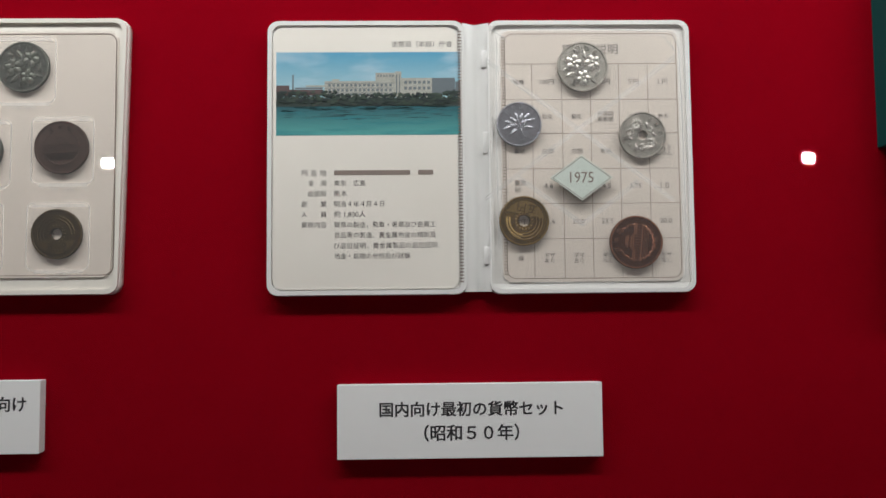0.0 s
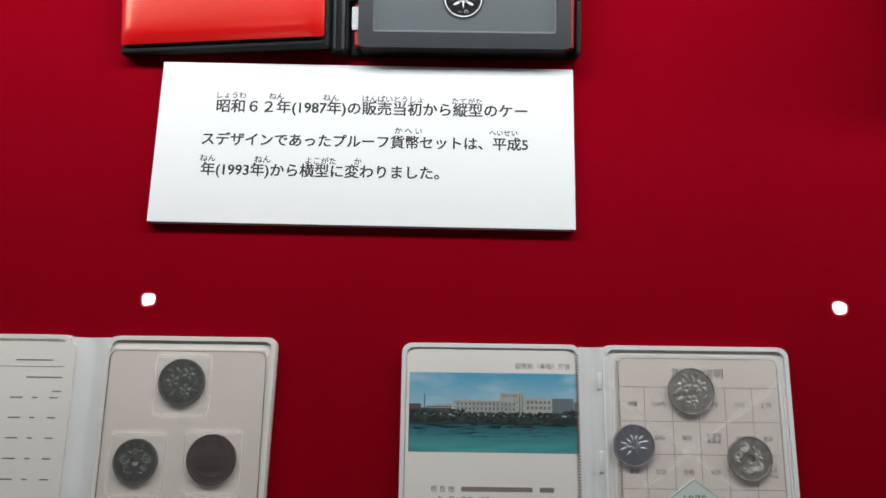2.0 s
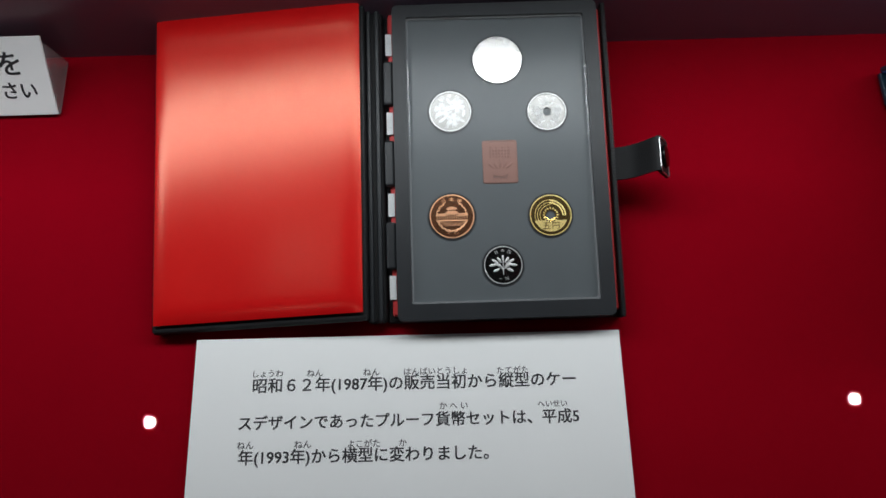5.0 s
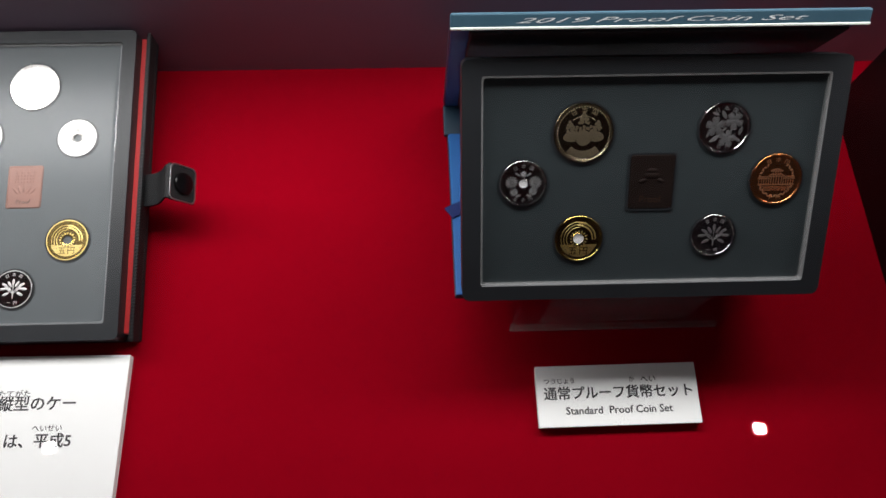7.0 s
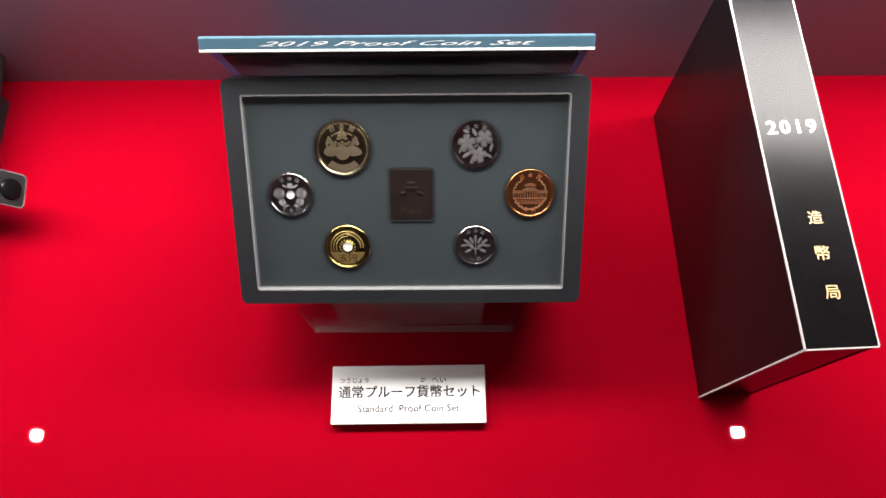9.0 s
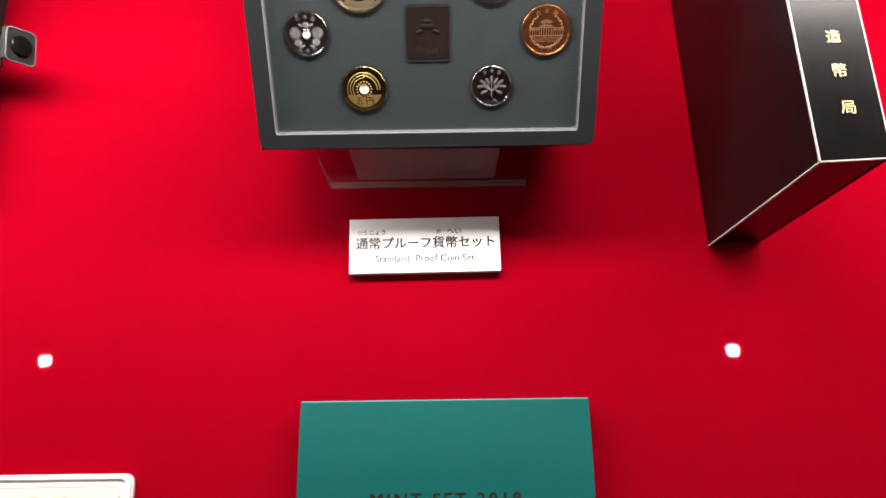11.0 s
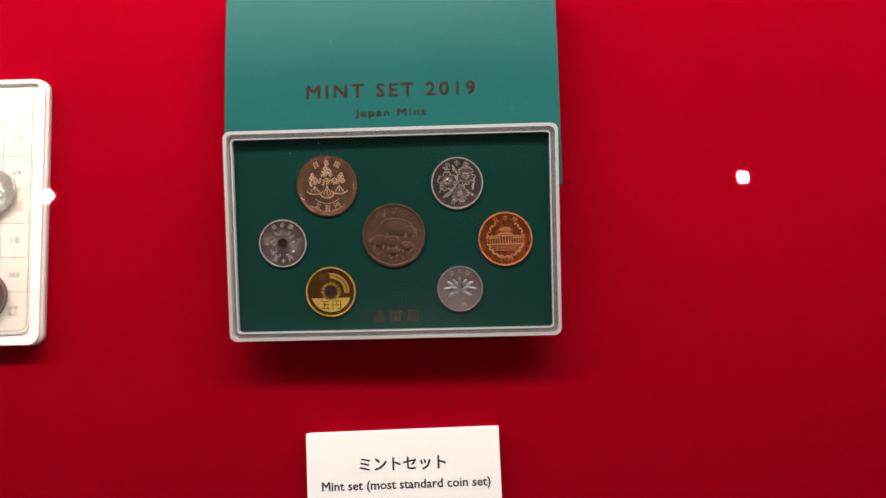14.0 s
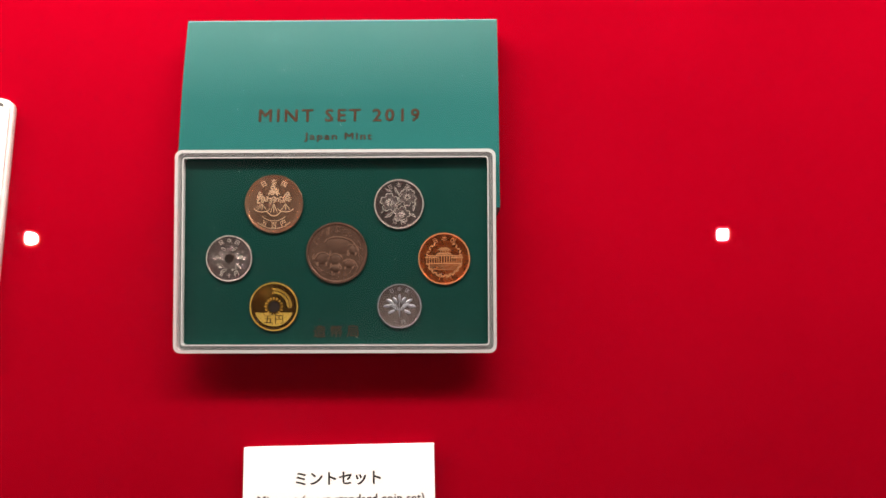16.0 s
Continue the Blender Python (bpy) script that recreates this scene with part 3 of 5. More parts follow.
        spikes = [(0.0, 0.66), (-0.05, 0.56), (0.05, 0.56), (0.0, 0.47), (-0.10, 0.46), (0.10, 0.46), (-0.06, 0.36), (0.06, 0.36), (-0.14, 0.33), (0.14, 0.33)]
        spikes += [(sx * (0.45 + dx), y) for sx in (-1, 1) for dx, y in ((0.02, 0.36), (-0.04, 0.29), (0.06, 0.27), (0.0, 0.21), (0.10, 0.18), (-0.09, 0.20))]
        spikes += [(-0.36 + 0.12 * k, 0.15 + 0.05 * (k % 2)) for k in range(7)] + [(-0.52 + 0.13 * k, 0.07 + 0.03 * (k % 3)) for k in range(9)]
        for k, (x, y) in enumerate(spikes):
            stroke(flat, [((x + 0.045 * math.cos(radians(p + 40 * k))) * R, (y + 0.045 * math.sin(radians(p + 40 * k))) * R) for p in range(0, 271, 54)], 0.020 * R, z, h)
            mound(bm, x * R, y * R, 0.05 * R, 0.035 * R, 37 * k, h * 1.2, z, 7)
        def bow(r0, r1):
            prism([(r * math.cos(radians(a)) * R, r * math.sin(radians(a)) * R) for r, span in ((r0, range(228, 313, 6)), (r1, range(312, 227, -6))) for a in span], z, z + h * 0.6, bm=flat)
        for r0, r1 in (((0.57, 0.59), (0.83, 0.85)) if struck else ((0.59, 0.83),)):
            bow(r0, r1)
        for k in range(22):
            for mid in (90,):
                a = radians(mid - 40 + 80 * k / 21)
                mound(bm, 0.56 * R * math.cos(a), 0.56 * R * math.sin(a), 0.030 * R, 0.010 * R, math.degrees(a) + 90, h, z, 5)
        for i in range(60):
            a = radians(6 * i)
            mound(bm, 0.87 * R * math.cos(a), 0.87 * R * math.sin(a), 0.022 * R, 0.022 * R, 0, h, z, 5)
    elif kind == "medal":
        for x, y, a, b, t in ((0.10, 0.24, 0.50, 0.27, -8), (0.52, 0.10, 0.20, 0.15, -35), (-0.46, -0.18, 0.24, 0.19, 10), (-0.04, -0.22, 0.22, 0.19, 0), (0.42, -0.36, 0.22, 0.14, -12), (-0.02, -0.52, 0.20, 0.12, 0)):
            mound(bm, x * R, y * R, a * R, b * R, t, h * 1.5, z, 18)
            ct, sn = math.cos(radians(t)), math.sin(radians(t))
            back = [((a * math.cos(radians(p))) * 1.03, (b * math.sin(radians(p))) * 1.05) for p in range(8, 190, 14)]
            stroke(flat, [((x + u * ct - v * sn) * R, (y + u * sn + v * ct) * R) for u, v in back], 0.018 * R, z, h * 1.2)
            for k in range(4):
                u, v = a * (-0.5 + 0.34 * k), b * 0.45
                stroke(flat, [((x + u) * R, (y + v) * R), ((x + u + 0.05) * R, (y + v - 0.5 * b) * R)], 0.010 * R, z, h)
            for u in (-0.6, 0.55):
                stroke(flat, [((x + u * a) * R, (y - 0.55 * b) * R), ((x + u * a - 0.02) * R, (y - 1.25 * b) * R)], 0.026 * R, z, h)
        rng = random.Random(3)
        for k in range(70):
            a, rr = rng.uniform(0, 360), rng.uniform(0.70, 0.86)
            x, y, d = rr * math.cos(radians(a)), rr * math.sin(radians(a)), radians(a + 90 + rng.uniform(-30, 30))
            stroke(flat, [(x * R, y * R), ((x + 0.06 * math.cos(d)) * R, (y + 0.06 * math.sin(d)) * R), ((x + 0.11 * math.cos(d + 0.5)) * R, (y + 0.11 * math.sin(d + 0.5)) * R)], 0.012 * R, z, h * 0.8)
    LINES.clear()
    k = {"100": 1.13, "1": 1.18}.get(kind, 1.0)
    for sheet in (bm, flat):
        bmesh.ops.scale(sheet, vec=(k, k, 1), verts=sheet.verts)
    return bm, flat


COIN = {"500": (0.0265, 0, "日本国", "五百円"), "100": (0.0226, 0, "日本国", "百円"), "50": (0.0210, 0.0040, "日本国", "五十円"), "10": (0.0235, 0, "日本国", "十円"),
        "5": (0.0220, 0.0050, "", "五円"), "1": (0.0200, 0, "日本国", "一円"), "medal": (0.0276, 0, "", "")}
coin_cache = {}


def coin(kind, m, field, frost, label, group, turn=0.0, ring=None):
    """A coin with its raised rim, raised picture and lettering; m puts its middle on what it lies on."""
    dia, hole, top, low = COIN[kind]
    R, th, h = dia / 2, 0.0016, 0.00013 if "frost" in frost.name else 0.00020 if "mint" in frost.name else 0.00006 if "case" in frost.name else 0.00032
    key = (kind, field.name, frost.name)
    if key not in coin_cache:
        bm = bmesh.new()
        seg = 48
        prof = [(R - 0.0002, 0), (R, 0.0002), (R, th), (R - 0.0002, th + 0.0002), (R * 0.93, th + 0.0002), (R * 0.915, th)]
        prof += [(hole / 2 * 1.22, th), (hole / 2 * 1.15, th + 0.0002), (hole / 2, th + 0.0001), (hole / 2, 0)] if hole else []
        rings = [[bm.verts.new((r * math.cos(2 * math.pi * i / seg), r * math.sin(2 * math.pi * i / seg), z)) for i in range(seg)] for r, z in prof]
        loop = list(zip(rings, rings[1:])) + ([(rings[-1], rings[0])] if hole else [])
        for a, b in loop:
            for i in range(seg):
                bm.faces.new((a[i], a[(i + 1) % seg], b[(i + 1) % seg], b[i]))
        if not hole:
            bm.faces.new(rings[-1])
            bm.faces.new(rings[0][::-1])
        body = finish(bm, "coin" if kind != "medal" else "medal", field)
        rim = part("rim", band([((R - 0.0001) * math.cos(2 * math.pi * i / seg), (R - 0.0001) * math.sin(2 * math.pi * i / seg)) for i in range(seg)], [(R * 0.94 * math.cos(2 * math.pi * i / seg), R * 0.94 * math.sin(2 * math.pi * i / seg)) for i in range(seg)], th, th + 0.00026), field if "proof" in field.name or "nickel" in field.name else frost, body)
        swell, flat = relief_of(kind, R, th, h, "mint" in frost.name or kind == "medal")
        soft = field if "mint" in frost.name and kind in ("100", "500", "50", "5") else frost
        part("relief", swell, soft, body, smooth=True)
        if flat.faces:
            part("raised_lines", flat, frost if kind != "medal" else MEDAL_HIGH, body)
        if top or low:
            bm = bmesh.new()
            for word, mid, r in ((top, 90, 0.75), (low, -90, 0.74)):
                for i, ch in enumerate(word):
                    k = i - (len(word) - 1) / 2
                    if mid > 0:
                        a = mid - 27 * k
                        glyph_into(bm, ch, 0.21 * R, pose(r * R * math.cos(radians(a)), r * R * math.sin(radians(a)), th, 0, 0, a - 90), h)
                    elif kind == "5":
                        glyph_into(bm, ch, 0.40 * R, pose(0.44 * R * k, -0.54 * R, th, 0, 0, 0), h * 1.2)
                    else:
                        a = mid + 26 * k
                        glyph_into(bm, ch, 0.21 * R, pose(r * R * math.cos(radians(a)), r * R * math.sin(radians(a)), th, 0, 0, a + 90), h)
            part("lettering", bm, field if kind == "5" else frost, body)
        body.matrix_basis = m @ pose(0, 0, 0, 0, 0, turn)
        coin_cache[key] = body
        ob = body
    else:
        ob = copy_thing(coin_cache[key], m @ pose(0, 0, 0, 0, 0, turn))
    return tagged(ob, label, "medal" if kind == "medal" else "coin", group)


# ---- open coin wallets ----
def wallet(name_label, x0, x1, y0, y1, s0, s1, m=None):
    """An open two-leaf vinyl wallet; s0, s1 are the two sides of its spine."""
    w = thing("coin_wallet", pose(0, 0, 0), name_label, "coin wallet", "open coin wallets")
    for nm, a, b in (("front_cover", x0, s0), ("back_cover", s1, x1)):
        cx, cy, wd, ht = (a + b) / 2, (y0 + y1) / 2, b - a, y1 - y0
        bm = prism(outline(wd, ht, 0.005, 5, cx, cy), 0.0, 0.0042, 0.0012, 3)
        part(nm, bm, VINYL_WHITE, w, "", None, True)
        part("padded_edge", band(outline(wd - 0.0008, ht - 0.0008, 0.0048, 5, cx, cy), outline(wd - 0.0046, ht - 0.0046, 0.0040, 5, cx, cy), 0.0041, 0.0056), VINYL_WHITE, w, "rounded welded rim")
    # the soft spine sags between the leaves
    bm = bmesh.new()
    n = 8
    rows = []
    for i in range(n + 1):
        f = i / n
        x = s0 - 0.0012 + (s1 - s0 + 0.0024) * f
        z = 0.0048 - 0.0022 * math.sin(math.pi * f) + 0.0005 * math.sin(3 * math.pi * f)
        rows.append([bm.verts.new((x, y0 + 0.0012 + (y1 - y0 - 0.0024) * j / 24, z + 0.0002 * math.sin(j * 1.7 + i))) for j in range(25)])
    for a, b in zip(rows, rows[1:]):
        for j in range(24):
            bm.faces.new((a[j], b[j], b[j + 1], a[j + 1]))
    low = [bm.verts.new((s0 - 0.0012, y0 + 0.0012, 0.0003)), bm.verts.new((s1 + 0.0012, y0 + 0.0012, 0.0003)), bm.verts.new((s1 + 0.0012, y1 - 0.0012, 0.0003)), bm.verts.new((s0 - 0.0012, y1 - 0.0012, 0.0003))]
    bm.faces.new(low)
    part("spine", bm, VINYL_WHITE, w, "soft translucent white spine", None, True)
    return w


def ticks(parent, x, y0, y1, step, wide, z, mat, name="perforation"):
    bm = bmesh.new()
    y = y0
    while y < y1:
        prism([(x - wide / 2, y), (x + wide / 2, y), (x + wide / 2, y + step * 0.4), (x - wide / 2, y + step * 0.4)], z, z + 0.00006, bm=bm)
        y += step
    return tagged(part(name, bm, mat, parent), kind="stuff")


w2 = wallet("open cream vinyl coin wallet, building photo and five coins", -0.0075, 0.1825, -0.0015, 0.1217, 0.0810, 0.0905)
part("left_page", prism(outline(0.0821, 0.1170, 0.0045, 5, 0.0363, 0.0599), 0.0042, 0.0050), PAGE, w2, "ivory printed page with a colour photo")
right_page = part("right_page", prism(outline(0.0800, 0.1130, 0.0040, 5, 0.1368, 0.0603), 0.0042, 0.0048), PAGE_PINK, w2, "pinkish page with a printed table")


def ramp_print(name, low, high, y0, y1, scale, stretch, amount, tint):
    """A printed wash that runs from one colour to another up the sheet, with streaks of a third."""
    m = material(name, low, 0.45, vary=0.0)
    nt = m.node_tree
    tc, sep, mr = nt.nodes.new("ShaderNodeTexCoord"), nt.nodes.new("ShaderNodeSeparateXYZ"), nt.nodes.new("ShaderNodeMapRange")
    mr.inputs["From Min"].default_value, mr.inputs["From Max"].default_value = y0, y1
    nt.links.new(tc.outputs["Object"], sep.inputs[0])
    nt.links.new(sep.outputs["Y"], mr.inputs["Value"])
    a, b = nt.nodes.new("ShaderNodeMix"), nt.nodes.new("ShaderNodeMix")
    a.data_type = b.data_type = "RGBA"
    a.inputs["A"].default_value, a.inputs["B"].default_value, b.inputs["B"].default_value = (*low, 1), (*high, 1), (*tint, 1)
    nt.links.new(mr.outputs["Result"], a.inputs["Factor"])
    mp, nz, cr = nt.nodes.new("ShaderNodeMapping"), nt.nodes.new("ShaderNodeTexNoise"), nt.nodes.new("ShaderNodeMapRange")
    mp.inputs["Scale"].default_value = stretch
    nz.inputs["Scale"].default_value, nz.inputs["Detail"].default_value = scale, 5
    cr.inputs["From Min"].default_value, cr.inputs["From Max"].default_value, cr.inputs["To Max"].default_value = 0.48, 0.70, amount
    nt.links.new(tc.outputs["Object"], mp.inputs[0])
    nt.links.new(mp.outputs[0], nz.inputs["Vector"])
    nt.links.new(nz.outputs["Fac"], cr.inputs["Value"])
    nt.links.new(cr.outputs["Result"], b.inputs["Factor"])
    nt.links.new(a.outputs["Result"], b.inputs["A"])
    nt.links.new(b.outputs["Result"], nt.nodes["Principled BSDF"].inputs["Base Color"])
    return m


# the printed photo: sky, water, trees, long white building
PX0, PX1, PY0, PY1 = -0.0033, 0.0792, 0.0697, 0.1072
pw, ph = PX1 - PX0, PY1 - PY0
SKY = ramp_print("printed_sky", (0.36, 0.56, 0.62), (0.09, 0.34, 0.52), PY0 + 0.5 * ph, PY1, 60, (1, 2.5, 1), 0.75, (0.42, 0.58, 0.68))
WATER = ramp_print("printed_water", (0.10, 0.37, 0.36), (0.018, 0.085, 0.115), PY0, PY0 + 0.36 * ph, 90, (0.4, 5, 1), 0.8, (0.025, 0.20, 0.24))
TREES = material("printed_trees", (0.018, 0.032, 0.036), 0.5, vary=0.3, scale=900, second=(0.075, 0.10, 0.08))
nt = TREES.node_tree
isl, mixn = nt.nodes.new("ShaderNodeNewGeometry"), nt.nodes.new("ShaderNodeMix")
mixn.data_type = "RGBA"
mixn.inputs["A"].default_value, mixn.inputs["B"].default_value = (0.010, 0.018, 0.024, 1), (0.055, 0.085, 0.060, 1)
nt.links.new(isl.outputs["Random Per Island"], mixn.inputs["Factor"])
nt.links.new(mixn.outputs["Result"], nt.nodes["Principled BSDF"].inputs["Base Color"])
WALLS = material("printed_white_walls", (0.44, 0.44, 0.39), 0.5, vary=0.2, scale=500)
WALLS_GREY = material("printed_grey_walls", (0.15, 0.18, 0.20), 0.5, vary=0.1, scale=500)
ROOF_RED = material("printed_red_roof", (0.11, 0.075, 0.075), 0.5, vary=0.1, scale=500)


def uv(u, v):
    return PX0 + u * pw, PY1 - v * ph


def rects(name, mat, boxes, z, parent):
    bm = bmesh.new()
    for u0, u1, v0, v1 in boxes:
        (xa, ya), (xb, yb) = uv(u0, v1), uv(u1, v0)
        prism([(xa, ya), (xb, ya), (xb, yb), (xa, yb)], 0.00500, z, bm=bm)
    return tagged(part(name, bm, mat, parent), kind="stuff")


photo = part("photo", slab(PX0, PX1, PY0, PY1, 0.0050, 0.00504), SKY, w2, "blue sky over a river and a long pale building")
rects("printed_water", WATER, [(0, 1, 0.645, 1)], 0.00507, photo)
rects("printed_building", WALLS, [(0.26, 0.64, 0.35, 0.55), (0.535, 0.64, 0.25, 0.35), (0.64, 0.675, 0.235, 0.55), (0.675, 0.84, 0.315, 0.55), (0.30, 0.34, 0.325, 0.35), (0.16, 0.26, 0.40, 0.42)], 0.00508, photo)
rects("printed_far_block", WALLS_GREY, [(0.84, 0.965, 0.315, 0.52), (0.967, 1.0, 0.36, 0.52), (0.086, 0.094, 0.27, 0.45), (0.10, 0.25, 0.425, 0.445)], 0.00508, photo)
rects("printed_roofs", ROOF_RED, [(0.0, 0.07, 0.40, 0.52), (0.07, 0.25, 0.45, 0.52)], 0.00509, photo)
wins = [(0.28 + 0.0235 * i, 0.293 + 0.0235 * i, v, v + 0.03) for i in range(15) for v in (0.385, 0.445)]
wins += [(0.69 + 0.025 * i, 0.705 + 0.025 * i, v, v + 0.035) for i in range(6) for v in (0.35, 0.42)]
wins += [(0.262, 0.638, v, v + 0.006) for v in (0.373, 0.432, 0.49)] + [(0.28 + 0.0235 * i, 0.293 + 0.0235 * i, 0.50, 0.525) for i in range(15)]
wins += [(0.646, 0.652, 0.27, 0.50), (0.662, 0.667, 0.27, 0.50)] + [(0.545 + 0.016 * i, 0.553 + 0.016 * i, 0.275, 0.30) for i in range(6)]
wins += [(0.855 + 0.022 * i, 0.862 + 0.022 * i, 0.34, 0.48) for i in range(5)]
rects("printed_windows", WALLS_GREY, wins, 0.00511, photo)
bm = bmesh.new()
rng = random.Random(7)
for i in range(800):
    u, big = rng.random(), rng.uniform(0.003, 0.012)
    x, y = uv(min(0.985, max(0.012, u)), rng.uniform(0.505, 0.64) - (0.03 if 0.32 > u > 0.24 or u < 0.2 or u > 0.9 else 0.0))
    prism([(x + big * pw * (0.7 + 0.5 * rng.random()) * math.cos(a), y + big * pw * (0.5 + 0.6 * rng.random()) * math.sin(a)) for a in (2 * math.pi * k / 7 for k in range(7))], 0.00505, 0.00512 + 0.0000004 * i, bm=bm)
tagged(part("printed_trees", bm, TREES, photo), kind="stuff")
rects("printed_shore", TREES, [(0, 1, 0.555, 0.655)], 0.00509, photo)

REFLECTION = material("printed_reflection", (0.022, 0.085, 0.095), 0.5, vary=0.2, scale=500)
rng = random.Random(17)
streaks = []
for i in range(110):
    u, v, wd = rng.random() * 0.9, 0.655 + 0.15 * rng.random() ** 1.6, rng.uniform(0.02, 0.10)
    streaks.append((u, u + wd, v, v + rng.uniform(0.004, 0.010)))
rects("printed_reflections", REFLECTION, streaks, 0.00509, photo)

zp = 0.00505
write(w2, "造幣局（本局）庁舎", 0.0481, 0.0752, 0.1108, zp, TEXT_INK)
pitch = (0.0529 - 0.0159) / 8
for i, (lab, body, x1) in enumerate((("所 在 地", "", 0), ("支　局", "東京　広島", 0.0362), ("出張所", "熊本", 0.0280), ("創　　業", "明治４年４月４日", 0.0444), ("人　　員", "約 1,800人", 0.0362), ("業務内容", "貨幣の製造、勲章・褒章及び金属工", 0.0672),
                                     ("", "芸品等の製造、貴金属地金の精製及", 0.0672), ("", "び品位証明、貴金属製品の品位証明、", 0.0690), ("", "地金・鉱物の分析及び試験", 0.0558))):
    y = 0.0529 - pitch * i
    if lab:
        write(w2, lab, 0.0079 if i not in (1, 2) else 0.0108, 0.0190, y, zp, TEXT_INK)
    if body:
        write(w2, body, 0.0223, x1, y, zp, TEXT_INK)
bars(w2, [(0.0223, 0.0560, 0.0529), (0.0595, 0.0662, 0.0529)], 0.0021, zp, LINE_INK)
ticks(w2, 0.0785, 0.004, 0.117, 0.0014, 0.0018, 0.0056, LINE_INK)
ticks(w2, 0.0981, 0.007, 0.114, 0.0014, 0.0018, 0.0048, LINE_INK)
# table on the right page
bm = bmesh.new()
frame_o, frame_i = outline(0.0778, 0.1104, 0.004, 5, 0.1374, 0.0603), outline(0.0772, 0.1098, 0.0037, 5, 0.1374, 0.0603)
band(frame_o, frame_i, 0.0047, 0.00486, bm)
for y in (0.1016, 0.0853, 0.0700, 0.0541, 0.0385, 0.0228):
    prism([(0.0990, y - 0.00012), (0.1760, y - 0.00012), (0.1760, y + 0.00012), (0.0990, y + 0.00012)], 0.0047, 0.00486, bm=bm)
for x in (0.1108, 0.1242, 0.1370, 0.1499, 0.1630):
    prism([(x - 0.00012, 0.0054), (x + 0.00012, 0.0054), (x + 0.00012, 0.1016), (x - 0.00012, 0.1016)], 0.0047, 0.00487, bm=bm)
part("table_rules", bm, LINE_INK, w2)
write(w2, "貨幣の説明", 0.1245, 0.1498, 0.1083, 0.00486, TEXT_INK)
cols = (0.1048, 0.1175, 0.1306, 0.1435, 0.1565, 0.1696)
for y, row in ((0.0934, ("貨種", "100円", "50円", "10円", "５円", "１円")), (0.0776, ("図柄", "桜花", "菊花", "平等院\n鳳凰堂", "稲穂", "若木")), (0.0620, ("素材", "白銅", "白銅", "青銅", "黄銅", "アルミ\nニウム")),
               (0.0463, ("量目\n(g)", "4.8", "4.0", "4.5", "3.75", "1.0")), (0.0306, ("直径", "22.6", "21.0", "23.5", "22.0", "20.0")), (0.0143, ("縁", "ギザ\nあり", "ギザ\nあり", "ギザ\nなし", "ギザ\nなし", "ギザ\nなし"))):
    for x, body in zip(cols, row):
        wd = 0.0022 * max(sum(0.55 if ord(ch) < 256 else 1.0 for ch in ln) for ln in body.split("\n")) * 1.08
        write(w2, body, x - wd / 2, x + wd / 2, y, 0.00486, TEXT_INK)
# film pocket with welded crossing seams
film = part("film", slab(0.0915, 0.1790, 0.0030, 0.1180, 0.00760, 0.00765), FILM, w2, "clear film pocket over the coins")
film.visible_shadow = False


def seam(x0, y0, x1, y1, wide):
    d = math.hypot(x1 - x0, y1 - y0)
    nx, ny = -(y1 - y0) / d * wide / 2, (x1 - x0) / d * wide / 2
    return [(x0 - nx, y0 - ny), (x1 - nx, y1 - ny), (x1 + nx, y1 + ny), (x0 + nx, y0 + ny)]


for a in ((0.0904, 0.1022, 0.1725, 0.0392), (0.1747, 0.1039, 0.0891, 0.0404), (0.1035, 0.0500, 0.1318, 0.0290), (0.1318, 0.0290, 0.1570, 0.0480)):
    for off in (-0.0007, 0.0007):
        p = seam(a[0], a[1] + off, a[2], a[3] + off, 0.00035)
        part("weld_seam", prism(p, 0.00770, 0.00785), WELD, w2).visible_shadow = False
# creases in the film, with the highlights along them put into pale strokes
creases = bmesh.new()
for line in (((0.0960, 0.1162), (0.1250, 0.1170), (0.1500, 0.1160), (0.1735, 0.1150)), ((0.1735, 0.1150), (0.1765, 0.1080), (0.1772, 0.0800), (0.1775, 0.0300), (0.1768, 0.0060)), ((0.1690, 0.1140), (0.1752, 0.1060)),
             ((0.0950, 0.1120), (0.0942, 0.0700), (0.0948, 0.0200)), ((0.1100, 0.0035), (0.1400, 0.0030), (0.1650, 0.0042)), ((0.0925, 0.1165), (0.0990, 0.1120))):
    stroke(creases, line, 0.00016, 0.0077, 0.0001)
part("film_crease", creases, WELD, w2, "film creases, their highlights drawn as pale strokes").visible_shadow = False
bm = prism([(0.1178, 0.0495), (0.1316, 0.0393), (0.1454, 0.0495), (0.1316, 0.0595)], 0.0079, 0.0086)
diamond = part("year_label", bm, PALE_LABEL, w2, "pale green diamond-shaped year label")
bm = band([(0.1186, 0.0495), (0.1316, 0.0399), (0.1446, 0.0495), (0.1316, 0.0589)], [(0.1190, 0.0495), (0.1316, 0.0402), (0.1442, 0.0495), (0.1316, 0.0586)], 0.0084, 0.00866)
part("label_border", bm, LINE_INK, diamond)
write(diamond, "1975", 0.1264, 0.1368, 0.0496, 0.00866, LINE_INK, tall=0.0048)
for i, y in enumerate((0.104, 0.067, 0.0156)):
    part("hinge_tab", slab(0.0882, 0.0912, y - 0.0040 - 0.002 * (i == 1), y + 0.0040, 0.0036, 0.0047, 0.0004, 2), VINYL_WHITE, w2, "", None, True)

